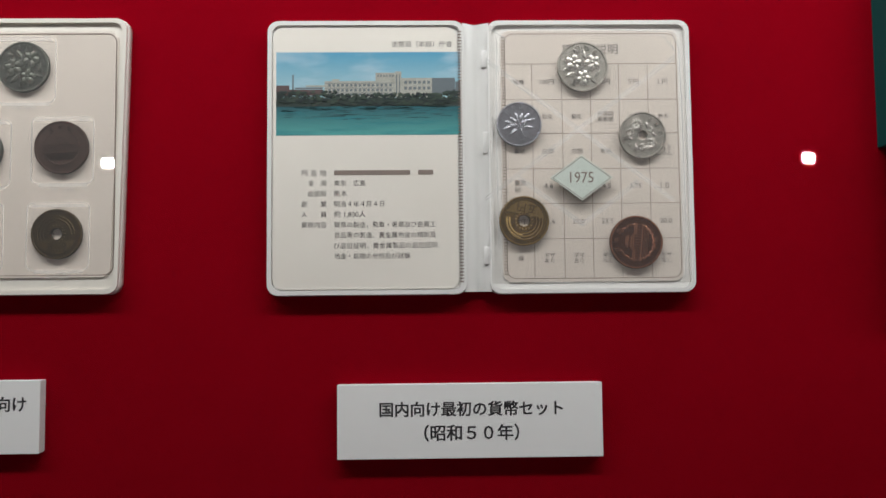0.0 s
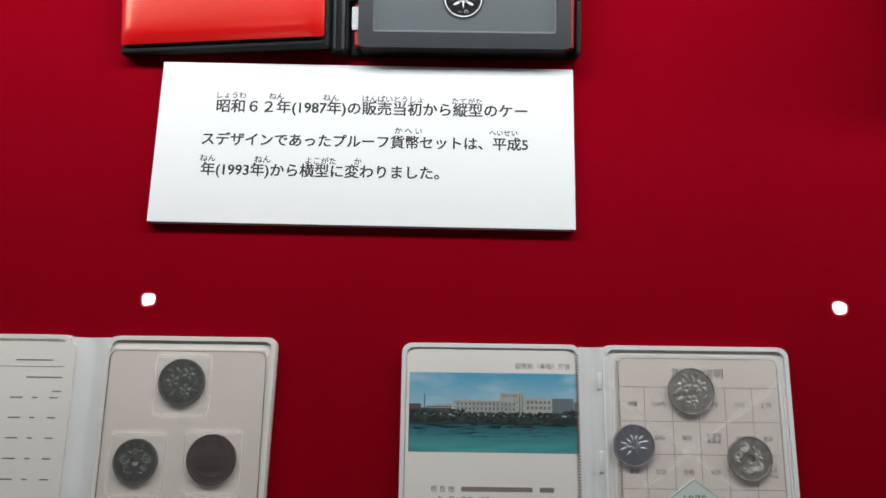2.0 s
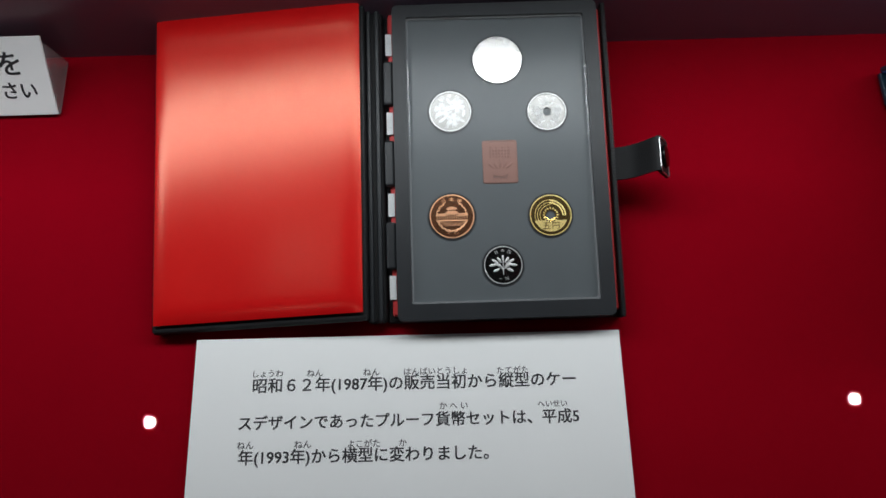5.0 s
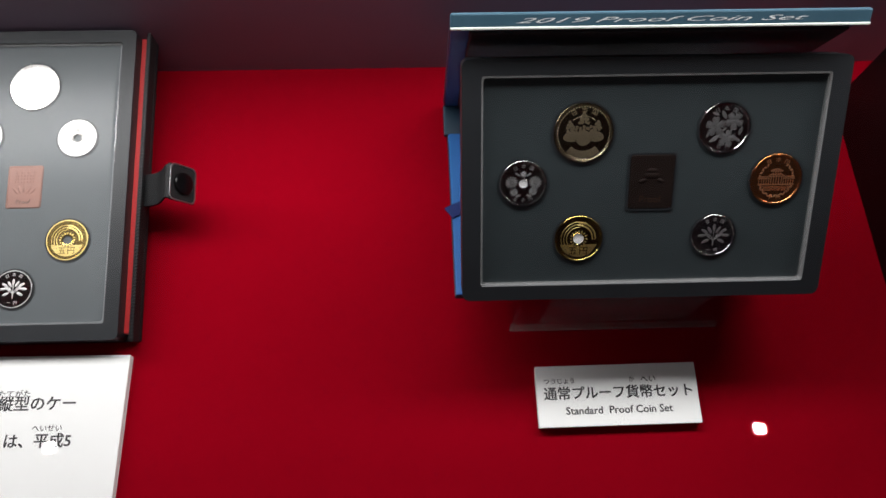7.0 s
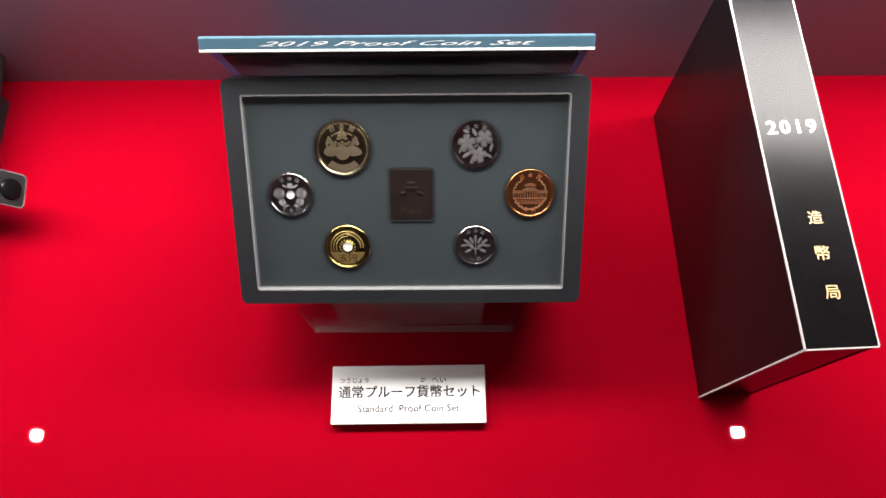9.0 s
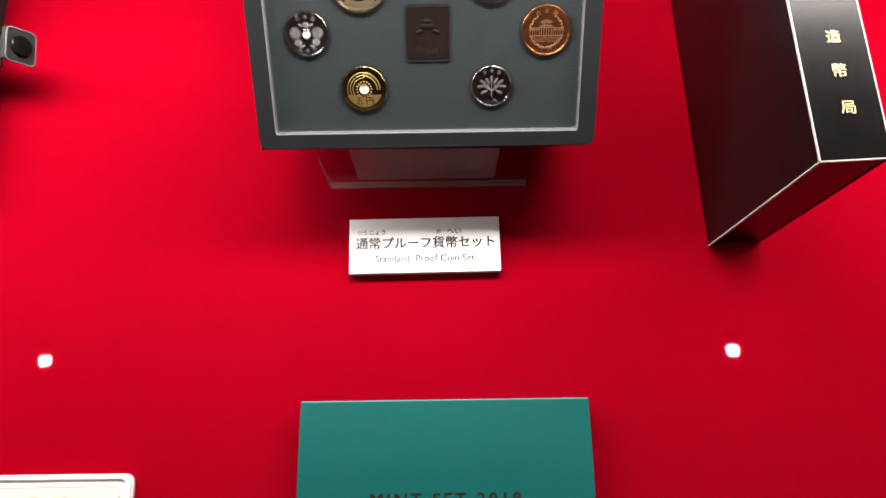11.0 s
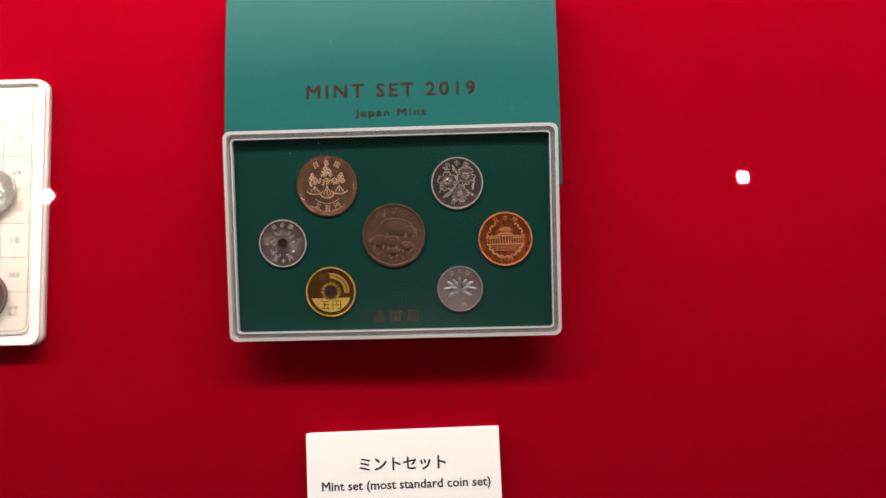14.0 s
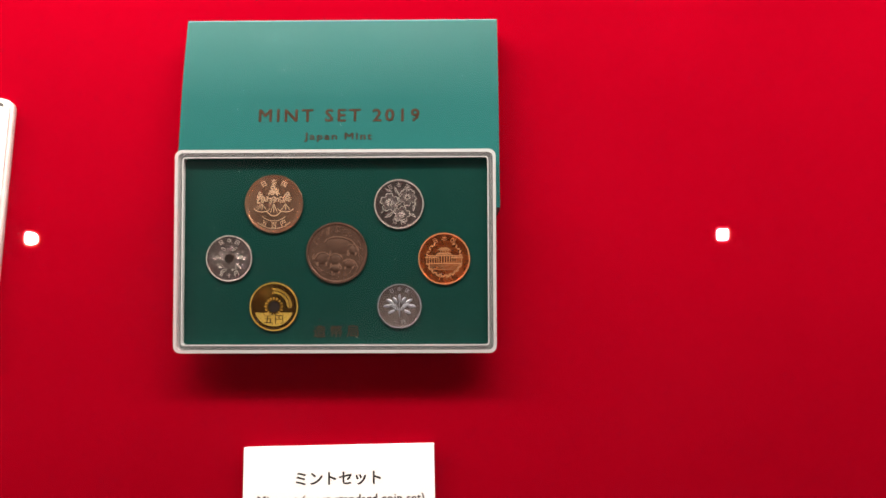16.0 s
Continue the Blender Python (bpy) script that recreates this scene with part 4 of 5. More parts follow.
g = "coins of the wallet dated 1975"
ZC = 0.0052
coin("100", pose(0.1334, 0.0997, ZC), SILVER_FIELD, SILVER_HIGH, "worn silver-coloured coin with blossoms, in the cream wallet", g, -14)
coin("1", pose(0.1046, 0.0739, ZC), ALU_FIELD, ALU, "pale aluminium coin with a sapling, in the cream wallet", g, 18)
coin("50", pose(0.1596, 0.0686, ZC), SILVER_FIELD, SILVER_HIGH, "holed silver-coloured coin with chrysanthemums, in the wallet", g, -55)
coin("5", pose(0.1061, 0.0307, ZC), BRASS_FIELD, BRASS_HIGH, "holed aged brass coin in the cream wallet", g, 168)
coin("10", pose(0.1556, 0.0209, ZC), COPPER_FIELD, COPPER_HIGH, "aged reddish bronze coin in the cream wallet", g, 84)

# the second wallet, with five welded pockets
w1 = wallet("open cream vinyl coin wallet with five dull coins", -0.2600, -0.0690, 0.0000, 0.1232, -0.1695, -0.1526)
part("left_page", prism(outline(0.0860, 0.1150, 0.0040, 5, -0.2105, 0.0620), 0.0042, 0.0058), PAGE, w1, "ivory printed leaf")
pk = part("right_page", prism(outline(0.0790, 0.1090, 0.0040, 5, -0.1125, 0.0622), 0.0042, 0.0049), PAGE_PINK, w1, "pinkish pocket sheet")
spans = [(-0.196, -0.178, 0.1105), (-0.190, -0.1725, 0.1022), (-0.1765, -0.1722, 0.0955)]
for k in range(5):
    for x0, x1 in ((-0.1965, -0.1905), (-0.1860, -0.1835), (-0.1775, -0.1735)):
        spans.append((x0, x1, 0.0925 - 0.0095 * k))
bars(w1, spans, 0.0006, 0.00585, LINE_INK)
bm = bmesh.new()
prism([(-0.2450, 0.1072), (-0.1722, 0.1072), (-0.1722, 0.1075), (-0.2450, 0.1075)], 0.00582, 0.00586, bm=bm)
part("table_rule", bm, LINE_INK, w1)
# the soft right leaf has crept askew
for leaf in [o for o in w1.children if o.name.split(".")[0] in ("back_cover", "padded_edge", "right_page")]:
    for v in leaf.data.vertices:
        v.co.x += max(0.0, (v.co.x + 0.1526) / 0.085) * 0.021 * (v.co.y - 0.1232)
    if leaf.name.split(".")[0] != "right_page":
        leaf.data.materials[0] = VINYL
g = "dull coins of the second wallet"
for kind, x, y, mat, turn, lab in (("100", -0.1141, 0.1007, SILVER_OLD, 10, "tarnished grey coin with blossoms in a welded pocket"), ("50", -0.1329, 0.0634, SILVER_OLD, 4, "tarnished grey holed coin in a welded pocket"), ("10", -0.0968, 0.0647, COPPER_OLD, 3, "very dark brown bronze coin in a welded pocket"),
                                   ("1", -0.1350, 0.0266, ALU_OLD, 10, "bluish aluminium coin with a sapling in a pocket"), ("5", -0.0981, 0.0266, BRASS_OLD, 0, "dull brown brass holed coin in a welded pocket")):
    coin(kind, pose(x, y, 0.0050), {SILVER_OLD: OLD_FIELD, ALU_OLD: ALU_OLD_FIELD, BRASS_OLD: BRASS_OLD_FIELD}.get(mat, mat), mat, lab, g, turn)
    wd = 0.0275 if kind != "1" else 0.0265
    bm = bmesh.new()
    band(outline(wd, 0.0300, 0.003, 4, x, y - 0.001), outline(wd - 0.0008, 0.0292, 0.0028, 4, x, y - 0.001), 0.0049, 0.0053, bm)
    prism([(x - wd * 0.45, y + 0.0118), (x + wd * 0.45, y + 0.0118), (x + wd * 0.40, y + 0.0132), (x - wd * 0.40, y + 0.0132)], 0.0049, 0.0056, bm=bm)
    prism([(x - wd * 0.36, y - 0.0172), (x + wd * 0.40, y - 0.0172), (x + wd * 0.40, y - 0.0160), (x - wd * 0.36, y - 0.0160)], 0.0049, 0.0053, bm=bm)
    part("coin_pocket", bm, WELD, w1, "welded clear pocket outline").visible_shadow = False
    write(w1, kind + " YEN", x - 0.0045, x + 0.0050, y - 0.0180, 0.0051, VINYL_WHITE, "embossed value")
film = part("film", slab(-0.1505, -0.0735, 0.0080, 0.1165, 0.00775, 0.0078), FILM, w1, "clear film over the coins")
film.visible_shadow = False
part("film_crease", band(outline(0.0770, 0.1075, 0.004, 5, -0.1122, 0.0622), outline(0.0762, 0.1067, 0.0038, 5, -0.1122, 0.0622), 0.0049, 0.0056), LINE_INK, w1).visible_shadow = False


# ---- black folding case with red satin lid ----
def circle(r, seg=40, cx=0.0, cy=0.0):
    return [(cx + r * math.cos(2 * math.pi * i / seg), cy + r * math.sin(2 * math.pi * i / seg)) for i in range(seg)]


BIND = pose(-0.0022, 0.3272, 0.0228, 8.5)
binder = thing("proof_case", BIND, "open black leatherette proof coin case with red satin lid", "coin case")
part("back_cover", slab(-0.0375, 0.0856, -0.0542, 0.1205, -0.0160, -0.0115, 0.0014, 3), LEATHER, binder, "black leatherette cover")
part("cover_lip", slab(0.0830, 0.0856, -0.0548, 0.1195, -0.0120, -0.0030, 0.0010, 3), LEATHER, binder, "stitched leatherette lip")
part("lining", slab(-0.0345, 0.0828, -0.0505, 0.1165, -0.0114, -0.0060, 0.0006, 1), RED_LINING, binder, "red lining")
tray = part("tray", prism(outline(0.1112, 0.1715, 0.0030, 4, 0.0240, 0.0318), -0.0110, -0.0016, 0.0), PLASTIC, binder, "black plastic tray")
part("tray_frame", band(outline(0.1112, 0.1715, 0.0030, 4, 0.0240, 0.0318), outline(0.0965, 0.1560, 0.0012, 4, 0.0240, 0.0323), -0.0016, 0.0022), PLASTIC, tray, "raised plastic frame")
part("deck", slab(-0.0250, 0.0730, -0.0462, 0.1108, -0.0016, -0.0012), GREY_DECK, tray, "dark grey flocked deck")
part("inner_rim", band(outline(0.0962, 0.1556, 0.0012, 4, 0.0240, 0.0323), outline(0.0940, 0.1534, 0.0012, 4, 0.0240, 0.0323), -0.0012, 0.0012), ACRYLIC_EDGE, tray, "clear bevelled rim").visible_shadow = False
cov = part("clear_cover", slab(-0.0216, 0.0696, -0.0432, 0.1078, 0.0012, 0.0018), COVER, tray, "clear plastic cover over the coins")
cov.visible_shadow = False
g = "proof coins of the black case"
B = lambda x, v, w=-0.0021: BIND @ pose(x, v, w)
for kind, x, v, a, b, lab in (("500", 0.0249, 0.0857, CASE_SILVER, CASE_SILVER, "large bright silver proof coin in the black case"), ("100", -0.0015, 0.0572, CASE_SILVER_DIM, SILVER_FROST, "bright silver proof coin with blossoms"), ("50", 0.0502, 0.0557, CASE_SILVER_DIM, SILVER_FROST, "bright silver proof coin with a hole"),
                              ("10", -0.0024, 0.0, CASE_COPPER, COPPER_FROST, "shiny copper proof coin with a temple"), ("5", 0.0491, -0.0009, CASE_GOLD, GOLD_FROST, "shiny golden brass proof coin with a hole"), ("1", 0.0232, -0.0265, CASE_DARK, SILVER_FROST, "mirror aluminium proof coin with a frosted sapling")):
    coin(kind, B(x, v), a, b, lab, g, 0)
    r = COIN[kind][0] / 2
    # dark ring stands for the shaded gap between coin and deck
    part("coin_gap_ring", band(circle(r + 0.0010, 40, x, v), circle(r + 0.0001, 40, x, v), -0.0014, -0.0008), PLASTIC, tray)
plq = thing("proof_plaque", B(0.0240, 0.0288), "rose-brown rectangular metal plaque set in the case", "plaque")
part("plate", prism(outline(0.0186, 0.0238, 0.0014, 4), 0, 0.0012, 0.0003, 2), PLAQUE_ROSE, plq)
bm = bmesh.new()
for k in range(7):
    for n in range(3 if k % 2 else 4):
        mound(bm, -0.0048 + 0.0016 * k, 0.0030 + 0.0017 * n, 0.0006, 0.0008, 0, 0.00022, 0.0012, 8)
for k in range(5):
    mound(bm, -0.0046 + 0.0023 * k, -0.0010 - 0.0006 * abs(k - 2), 0.0026, 0.0008, 90 - 22 * (k - 2), 0.00025, 0.0012, 10)
part("emblem", bm, PLAQUE_ROSE, plq, "", None, True)
write(plq, "Proof", -0.0038, 0.0038, -0.0082, 0.00125, PLAQUE_DARK)
part("border", band(outline(0.0176, 0.0228, 0.0012, 4), outline(0.0168, 0.0220, 0.0010, 4), 0.0010, 0.00142), PLAQUE_ROSE, plq)
# spine with hinge knuckles and paper tabs
part("spine", slab(-0.0480, -0.0372, -0.0540, 0.1190, -0.0150, -0.0070, 0.0020, 3), LEATHER, binder, "black leatherette spine")
for x in (-0.0452, -0.0405):
    part("spine_ridge", slab(x - 0.0013, x + 0.0013, -0.0535, 0.1185, -0.0085, -0.0045, 0.0009, 3), PLASTIC, binder)
for v in (0.098, 0.053, 0.008, -0.036):
    part("paper_tab", slab(-0.0358, -0.0324, v - 0.0062, v + 0.0062, -0.0060, -0.0048), WHITE_PAPER, binder, "white paper tab")
for v in (0.0755, 0.0305, -0.0140):
    part("hinge_knuckle", slab(-0.0372, -0.0318, v - 0.0125, v + 0.0125, -0.0080, -0.0030, 0.0012, 2), PLASTIC, binder)
# lid, lower at its outer side
LID = pose(-0.0470, 0.0, 0.0035, 0, -2.2, 0)


def slump(bm):
    """The soft lid sinks towards its outer side, more so at its far end."""
    for v in bm.verts:
        u = -v.co.x / 0.1125
        v.co.z -= u * (0.0034 + 0.0038 * (v.co.y + 0.056) / 0.171)
        v.co.x -= u * 0.030 * (v.co.y + 0.056)
        v.co.y -= u * 0.0036
    return bm


lid = part("lid", slump(slab(-0.1130, 0.0, -0.0528, 0.1250, -0.0100, -0.0025, 0.0018, 3)), LEATHER, binder, "open black leatherette lid", LID)
bm = bmesh.new()
nx, ny = 30, 44
x0, x1, y0, y1 = -0.1112, -0.0022, -0.0486, 0.1220
grid = []
for i in range(nx + 1):
    row = []
    for j in range(ny + 1):
        u, v = i / nx, j / ny
        edge = min(u, 1 - u) * (x1 - x0), min(v, 1 - v) * (y1 - y0)
        puff = (1 - math.exp(-edge[0] / 0.0025)) * (1 - math.exp(-edge[1] / 0.0025))
        wob = noise.noise(Vector((u * 4, v * 3, 0.3))) * 0.00016 + noise.noise(Vector((u * 22, v * 14, 1.3))) * 0.00004 + 0.0004 * math.exp(-((v - 0.93) / 0.02) ** 2) * (0.4 + u)
        row.append(bm.verts.new((x0 + (x1 - x0) * u, y0 + (y1 - y0) * v, -0.0006 + 0.0021 * puff + wob * puff)))
    grid.append(row)
for i in range(nx):
    for j in range(ny):
        bm.faces.new((grid[i][j], grid[i + 1][j], grid[i + 1][j + 1], grid[i][j + 1]))
part("satin_pad", slump(bm), RED_SATIN, lid, "puffed red satin lining", None, True)
bm = bmesh.new()
for k in range(96):
    v = -0.0530 + 0.1715 * k / 95
    prism([(-0.0014, v), (-0.0004, v + 0.0005), (-0.0004, v + 0.0011), (-0.0014, v + 0.0006)], -0.0030, -0.0021, bm=bm)
tagged(part("stitching", bm, PLASTIC, lid, "black edge stitching"), kind="stuff")
bm = bmesh.new()
for k in range(96):
    v = -0.0530 + 0.1715 * k / 95
    prism([(0.0835, v), (0.0856, v + 0.0005), (0.0856, v + 0.0011), (0.0835, v + 0.0006)], -0.0035, -0.0024, bm=bm)
tagged(part("stitching", bm, PLASTIC, binder, "black edge stitching"), kind="stuff")
# closing strap with its press stud
bm = bmesh.new()
prev = None
bend = [(0.0850, -0.0090), (0.0900, -0.0075), (0.0950, -0.0040), (0.0990, 0.0020), (0.1020, 0.0080), (0.1042, 0.0098), (0.1060, 0.0084)]
for turn in range(3):
    cut = [tuple(p + f * (q - p) for p, q in zip(a, b)) for a, b in zip(bend, bend[1:]) for f in (0.25, 0.75)]
    bend = [bend[0], *cut, bend[-1]]
for x, z in bend:
    ring = [bm.verts.new((x, v, z + dz)) for v, dz in ((0.0185, 0), (0.0363, 0), (0.0363, 0.0018), (0.0185, 0.0018))]
    if prev:
        for i in range(4):
            bm.faces.new((prev[i], prev[(i + 1) % 4], ring[(i + 1) % 4], ring[i]))
    else:
        bm.faces.new(ring)
    prev = ring
bm.faces.new(prev)
strap = part("closing_strap", bm, LEATHER, binder, "short black leatherette strap")
FACE = pose(0.1088, 0.0276, 0.0030, 0, 60, 0)
part("stud_tab", slab(-0.0085, 0.0085, -0.0098, 0.0098, -0.0012, 0.0008, 0.0007, 2), LEATHER, strap, "turned-down strap end", FACE)
# the strap end is worn pale round its edge
part("tab_edge", band(outline(0.0172, 0.0200, 0.0030, 4), outline(0.0160, 0.0188, 0.0026, 4), 0.0008, 0.0013), STEEL, strap, "pale edge", FACE)
part("press_stud", prism(circle(0.0060, 24), 0.0008, 0.0026, 0.0008, 3), BLACK_GLOSS, strap, "dark shiny press stud", FACE, True)
# block that props up the far side
tagged(finish(prism([(0.300, 0), (0.428, 0), (0.428, 0.0232), (0.300, 0.0036)], -0.12, 0.075), "riser_block", LEATHER, None, "", Matrix(((0, 0, 1, 0), (1, 0, 0, 0), (0, 1, 0, 0), (0, 0, 0, 1)))), "black wedge-shaped riser hidden under the case", "riser")


# ---- standard proof set: blue folder, tilted black tray, clear riser ----
folder = thing("proof_folder", pose(0.3350, 0, 0), "open blue cloth folder box standing behind the coin tray", "folder box")


def panel(parent, name, a, b, thick, half, mat, label="", up=1):
    """A board between two points of its (y, z) profile; thick lies on the upper side."""
    (ya, za), (yb, zb) = a, b
    ln = math.hypot(yb - ya, zb - za)
    ang = math.degrees(math.atan2(zb - za, yb - ya))
    z0, z1 = (0, thick) if up > 0 else (-thick, 0)
    return part(name, slab(-half, half, 0, ln, z0, z1, 0.0008, 2), mat, parent, label, pose(0, ya, za, ang, 0, 0))


fa, fb, fc, fd = (0.2850, 0.0440), (0.394, 0.0060), (0.4145, 0.0060), (0.374, 0.1370)
panel(folder, "base_board", fa, fb, 0.0030, 0.0855, NAVY, "navy cloth outside", -1)
inside = panel(folder, "base_lining", fa, fb, 0.0010, 0.0850, BLUE_CLOTH, "bright blue lining")
panel(folder, "spine", fb, fc, 0.0030, 0.0875, NAVY, "dark blue spine", -1)
panel(folder, "lid_board", fc, fd, 0.0030, 0.0860, NAVY, "navy cloth outside", -1).location.x = -0.0013
panel(folder, "lid_lining", fc, fd, 0.0010, 0.0853, BLUE_CLOTH, "bright blue lining").location.x = -0.0013
# black sheet put in for the shade on the lid's inside
pad = panel(folder, "lid_shade_sheet", (0.4118, 0.0130), (0.3745, 0.1340), 0.0040, 0.0790, LEATHER, "black sheet added for shade inside the lid")
flap = panel(folder, "lid_edge", (0.3700, 0.1370), (0.3742, 0.1415), 0.0022, 0.0860, STEEL_BLUE, "steel-blue lid edge with silver script", -1)
flap.location.x = -0.0013
write(flap, "2019 Proof Coin Set", -0.0600, 0.0600, 0.0030, 0.0001, SILVER_SCRIPT, "silver foil script", tall=0.0020, slant=0.5)
# white glint along the flap's lower edge, put into a pale strip
part("edge_glint_strip", slab(-0.0860, 0.0860, -0.0006, 0.0006, -0.0024, 0.0004, 0.0003, 1), PALE_LABEL, flap, "pale edge")
part("certificate", slab(-0.0735, 0.078, 0.018, 0.106, 0.0010, 0.0016), WHITE_PAPER, inside, "white certificate leaflet")
bars(inside, [(-0.066, 0.06, 0.098), (-0.066, -0.0645, 0.094), (-0.060, 0.06, 0.0955)], 0.0006, 0.0017, INK)
part("ribbon", prism(seam(-0.0870, 0.052, 0.02, 0.116, 0.008), 0.0017, 0.0022), RIBBON, inside, "navy ribbon across the leaflet")

TRAY = pose(0.3366, 0.3236, 0.0870, 38.3)
ptray = thing("proof_tray", TRAY, "tilted black proof coin tray with slate deck and rim", "coin tray")
part("body", prism(outline(0.1680, 0.1100, 0.0035, 4), -0.0120, -0.0014), PLASTIC, ptray, "black plastic body")
part("frame", band(outline(0.1680, 0.1100, 0.0035, 4), outline(0.1514, 0.0960, 0.0015, 4), -0.0014, 0.0020), PLASTIC, ptray, "black plastic frame")
part("deck", slab(-0.0768, 0.0768, -0.0483, 0.0483, -0.0014, -0.0010), SLATE_DECK, ptray, "slate grey flocked deck")
part("inner_rim", band(outline(0.1512, 0.0958, 0.0015, 4), outline(0.1494, 0.0940, 0.0012, 4), -0.0010, 0.0020), ACRYLIC_EDGE, ptray, "clear bevelled rim").visible_shadow = False
cov = part("clear_cover", slab(-0.0746, 0.0746, -0.0462, 0.0462, 0.0014, 0.0019), COVER, ptray, "clear plastic cover over the coins")
cov.visible_shadow = False
g = "proof coins of the tilted tray"
for kind, x, v, a, b, lab in (("500", -0.0302, 0.0226, PALE_GOLD_MIRROR, PALE_GOLD_FROST, "large pale gold proof coin with paulownia"), ("100", 0.0323, 0.0238, SILVER_MIRROR, TRAY_FROST, "dark-mirrored silver proof coin with frosted blossoms"), ("50", -0.0563, 0.0002, SILVER_MIRROR, TRAY_FROST, "dark-mirrored silver proof coin with a hole"),
                              ("10", 0.0582, 0.0002, COPPER_MIRROR, COPPER_FROST, "bright copper proof coin with a frosted temple"), ("5", -0.0302, -0.0262, GOLD_MIRROR, GOLD_FROST, "golden proof coin with a white-showing hole"), ("1", 0.0324, -0.0258, SILVER_MIRROR, TRAY_FROST, "dark-mirrored aluminium proof coin with a sapling")):
    coin(kind, TRAY @ pose(x, v, -0.0020), a, b, lab, g)
    r = COIN[kind][0] / 2
    # dark plastic ring in place of the shaded gap round the coin
    part("coin_gap_ring", band(circle(r + 0.0009, 40, x, v), circle(r + 0.0001, 40, x, v), -0.0012, -0.0005), PLASTIC, ptray)
    if COIN[kind][1]:
        part("hole_backing", prism(circle(COIN[kind][1] / 2 - 0.0001, 20, x, v), -0.0012, -0.0006), WHITE_PAPER, ptray, "white backing in the hole")
plq = thing("proof_plaque", TRAY @ pose(0.0016, 0.0000, -0.0016), "dark brown rectangular metal plaque set in the tray", "plaque")
part("plate", prism(outline(0.0200, 0.0248, 0.0016, 4), 0, 0.0011, 0.0003, 2), PLAQUE_DARK, plq)
bm = bmesh.new()
for x, y, a, b, t in ((0, 0.003, 0.0040, 0.0016, 0), (0, 0.0052, 0.0026, 0.0012, 0), (-0.004, 0.0005, 0.002, 0.001, 20), (0.004, 0.0005, 0.002, 0.001, -20)):
    mound(bm, x, y, a, b, t, 0.0003, 0.0011, 12)
part("emblem", bm, PLAQUE_DARK, plq, "", None, True)
write(plq, "Proof", -0.0050, 0.0050, -0.0078, 0.00115, MEDAL)
# dark band for the shaded gap round the plaque
part("plaque_gap_ring", band(outline(0.0220, 0.0268, 0.0020, 4), outline(0.0202, 0.0250, 0.0016, 4), 0.0002, 0.0010), PLASTIC, plq)

riser = thing("acrylic_riser", pose(0.3360, 0.2775, 0), "clear acrylic riser block under the tilted coin tray", "riser")
part("front_wall", slab(-0.0560, 0.0560, 0, 0.0030, 0, 0.0480, 0.0004, 1), CLEAR, riser).visible_shadow = False
part("side_wall", slab(-0.0560, -0.0530, 0.0031, 0.0600, 0, 0.0180, 0.0004, 1), CLEAR, riser).visible_shadow = False
part("side_wall", slab(0.0530, 0.0560, 0.0031, 0.0600, 0, 0.0180, 0.0004, 1), CLEAR, riser).visible_shadow = False
part("top_edge", slab(-0.0560, 0.0560, -0.0006, 0.0030, 0.0000, 0.0016, 0.0003, 1), ACRYLIC_EDGE, riser, "bright lower edge").visible_shadow = False
part("side_edge", slab(-0.0562, -0.0552, -0.0006, -0.0001, 0.0017, 0.0470), ACRYLIC_EDGE, riser).visible_shadow = False
part("inner_label", slab(-0.0400, 0.0380, 0.0034, 0.0040, 0.0040, 0.0460), ACRYLIC_EDGE, riser, "hazy sticker behind the front").visible_shadow = False

# ---- black slipcase on its edge ----
sc = thing("slipcase", pose(0.4930, 0.2395, 0, 0, 0, 2.35), "glossy black card slipcase standing upright, gold lettering", "slipcase")
SW, SL, SH = 0.0293, 0.1765, 0.1265
part("left_side", slab(0, 0.0012, 0.0006, SL, 0, SH - 0.0006, 0.0003, 1), BLACK_GLOSS, sc)
part("right_side", slab(SW - 0.0012, SW, 0.0006, SL, 0, SH - 0.0006, 0.0003, 1), BLACK_GLOSS, sc)
part("front_end", slab(0.0013, SW - 0.0013, 0.0010, 0.0022, 0.0010, SH - 0.0014), BLACK_GLOSS, sc)
part("far_end", slab(0.0013, SW - 0.0013, SL - 0.0022, SL - 0.0010, 0.0010, SH - 0.0014), BLACK_GLOSS, sc)
part("spine_face", slab(0.0004, SW - 0.0004, 0.0004, SL, SH - 0.0012, SH, 0.0003, 1), BLACK_GLOSS, sc, "black spine with gold lettering")
for a in ((-0.0001, 0.0006, 0.0006, SL, SH - 0.0009, SH - 0.0001), (SW - 0.0006, SW + 0.0001, 0.0006, SL, SH - 0.0009, SH - 0.0001), (0.0004, SW - 0.0004, -0.0001, 0.0005, SH - 0.0010, SH + 0.0001), (-0.0002, 0.0008, -0.0001, 0.0006, 0.0, SH - 0.001)):
    part("worn_edge", slab(*a), WORN_EDGE, sc, "pale worn edge")
write(sc, "2019", 0.0040, 0.0250, 0.0968, SH + 0.0001, PALE_FOIL, "pale gold foil figures", tall=0.0062, spacing=1.25, bold=0.0004)
for ch, x, y in (("造", 0.0157, 0.0548), ("幣", 0.0154, 0.0393), ("局", 0.0156, 0.0227)):
    write(sc, ch, x - 0.0029, x + 0.0029, y, SH + 0.0001, GOLD_FOIL, "gold foil character", bold=0.0001)

# ---- mint set: teal sleeve box and leaning tray ----
sleeve = thing("mint_set_box", pose(0.3435, 0.1087, 0), "teal coated card sleeve box lettered in bronze foil", "sleeve box")
ST = 0.0160


def sleeve_top(y):
    return ST - 0.0024 * max(0.0, (y - 0.0080) / 0.0395) ** 1.5


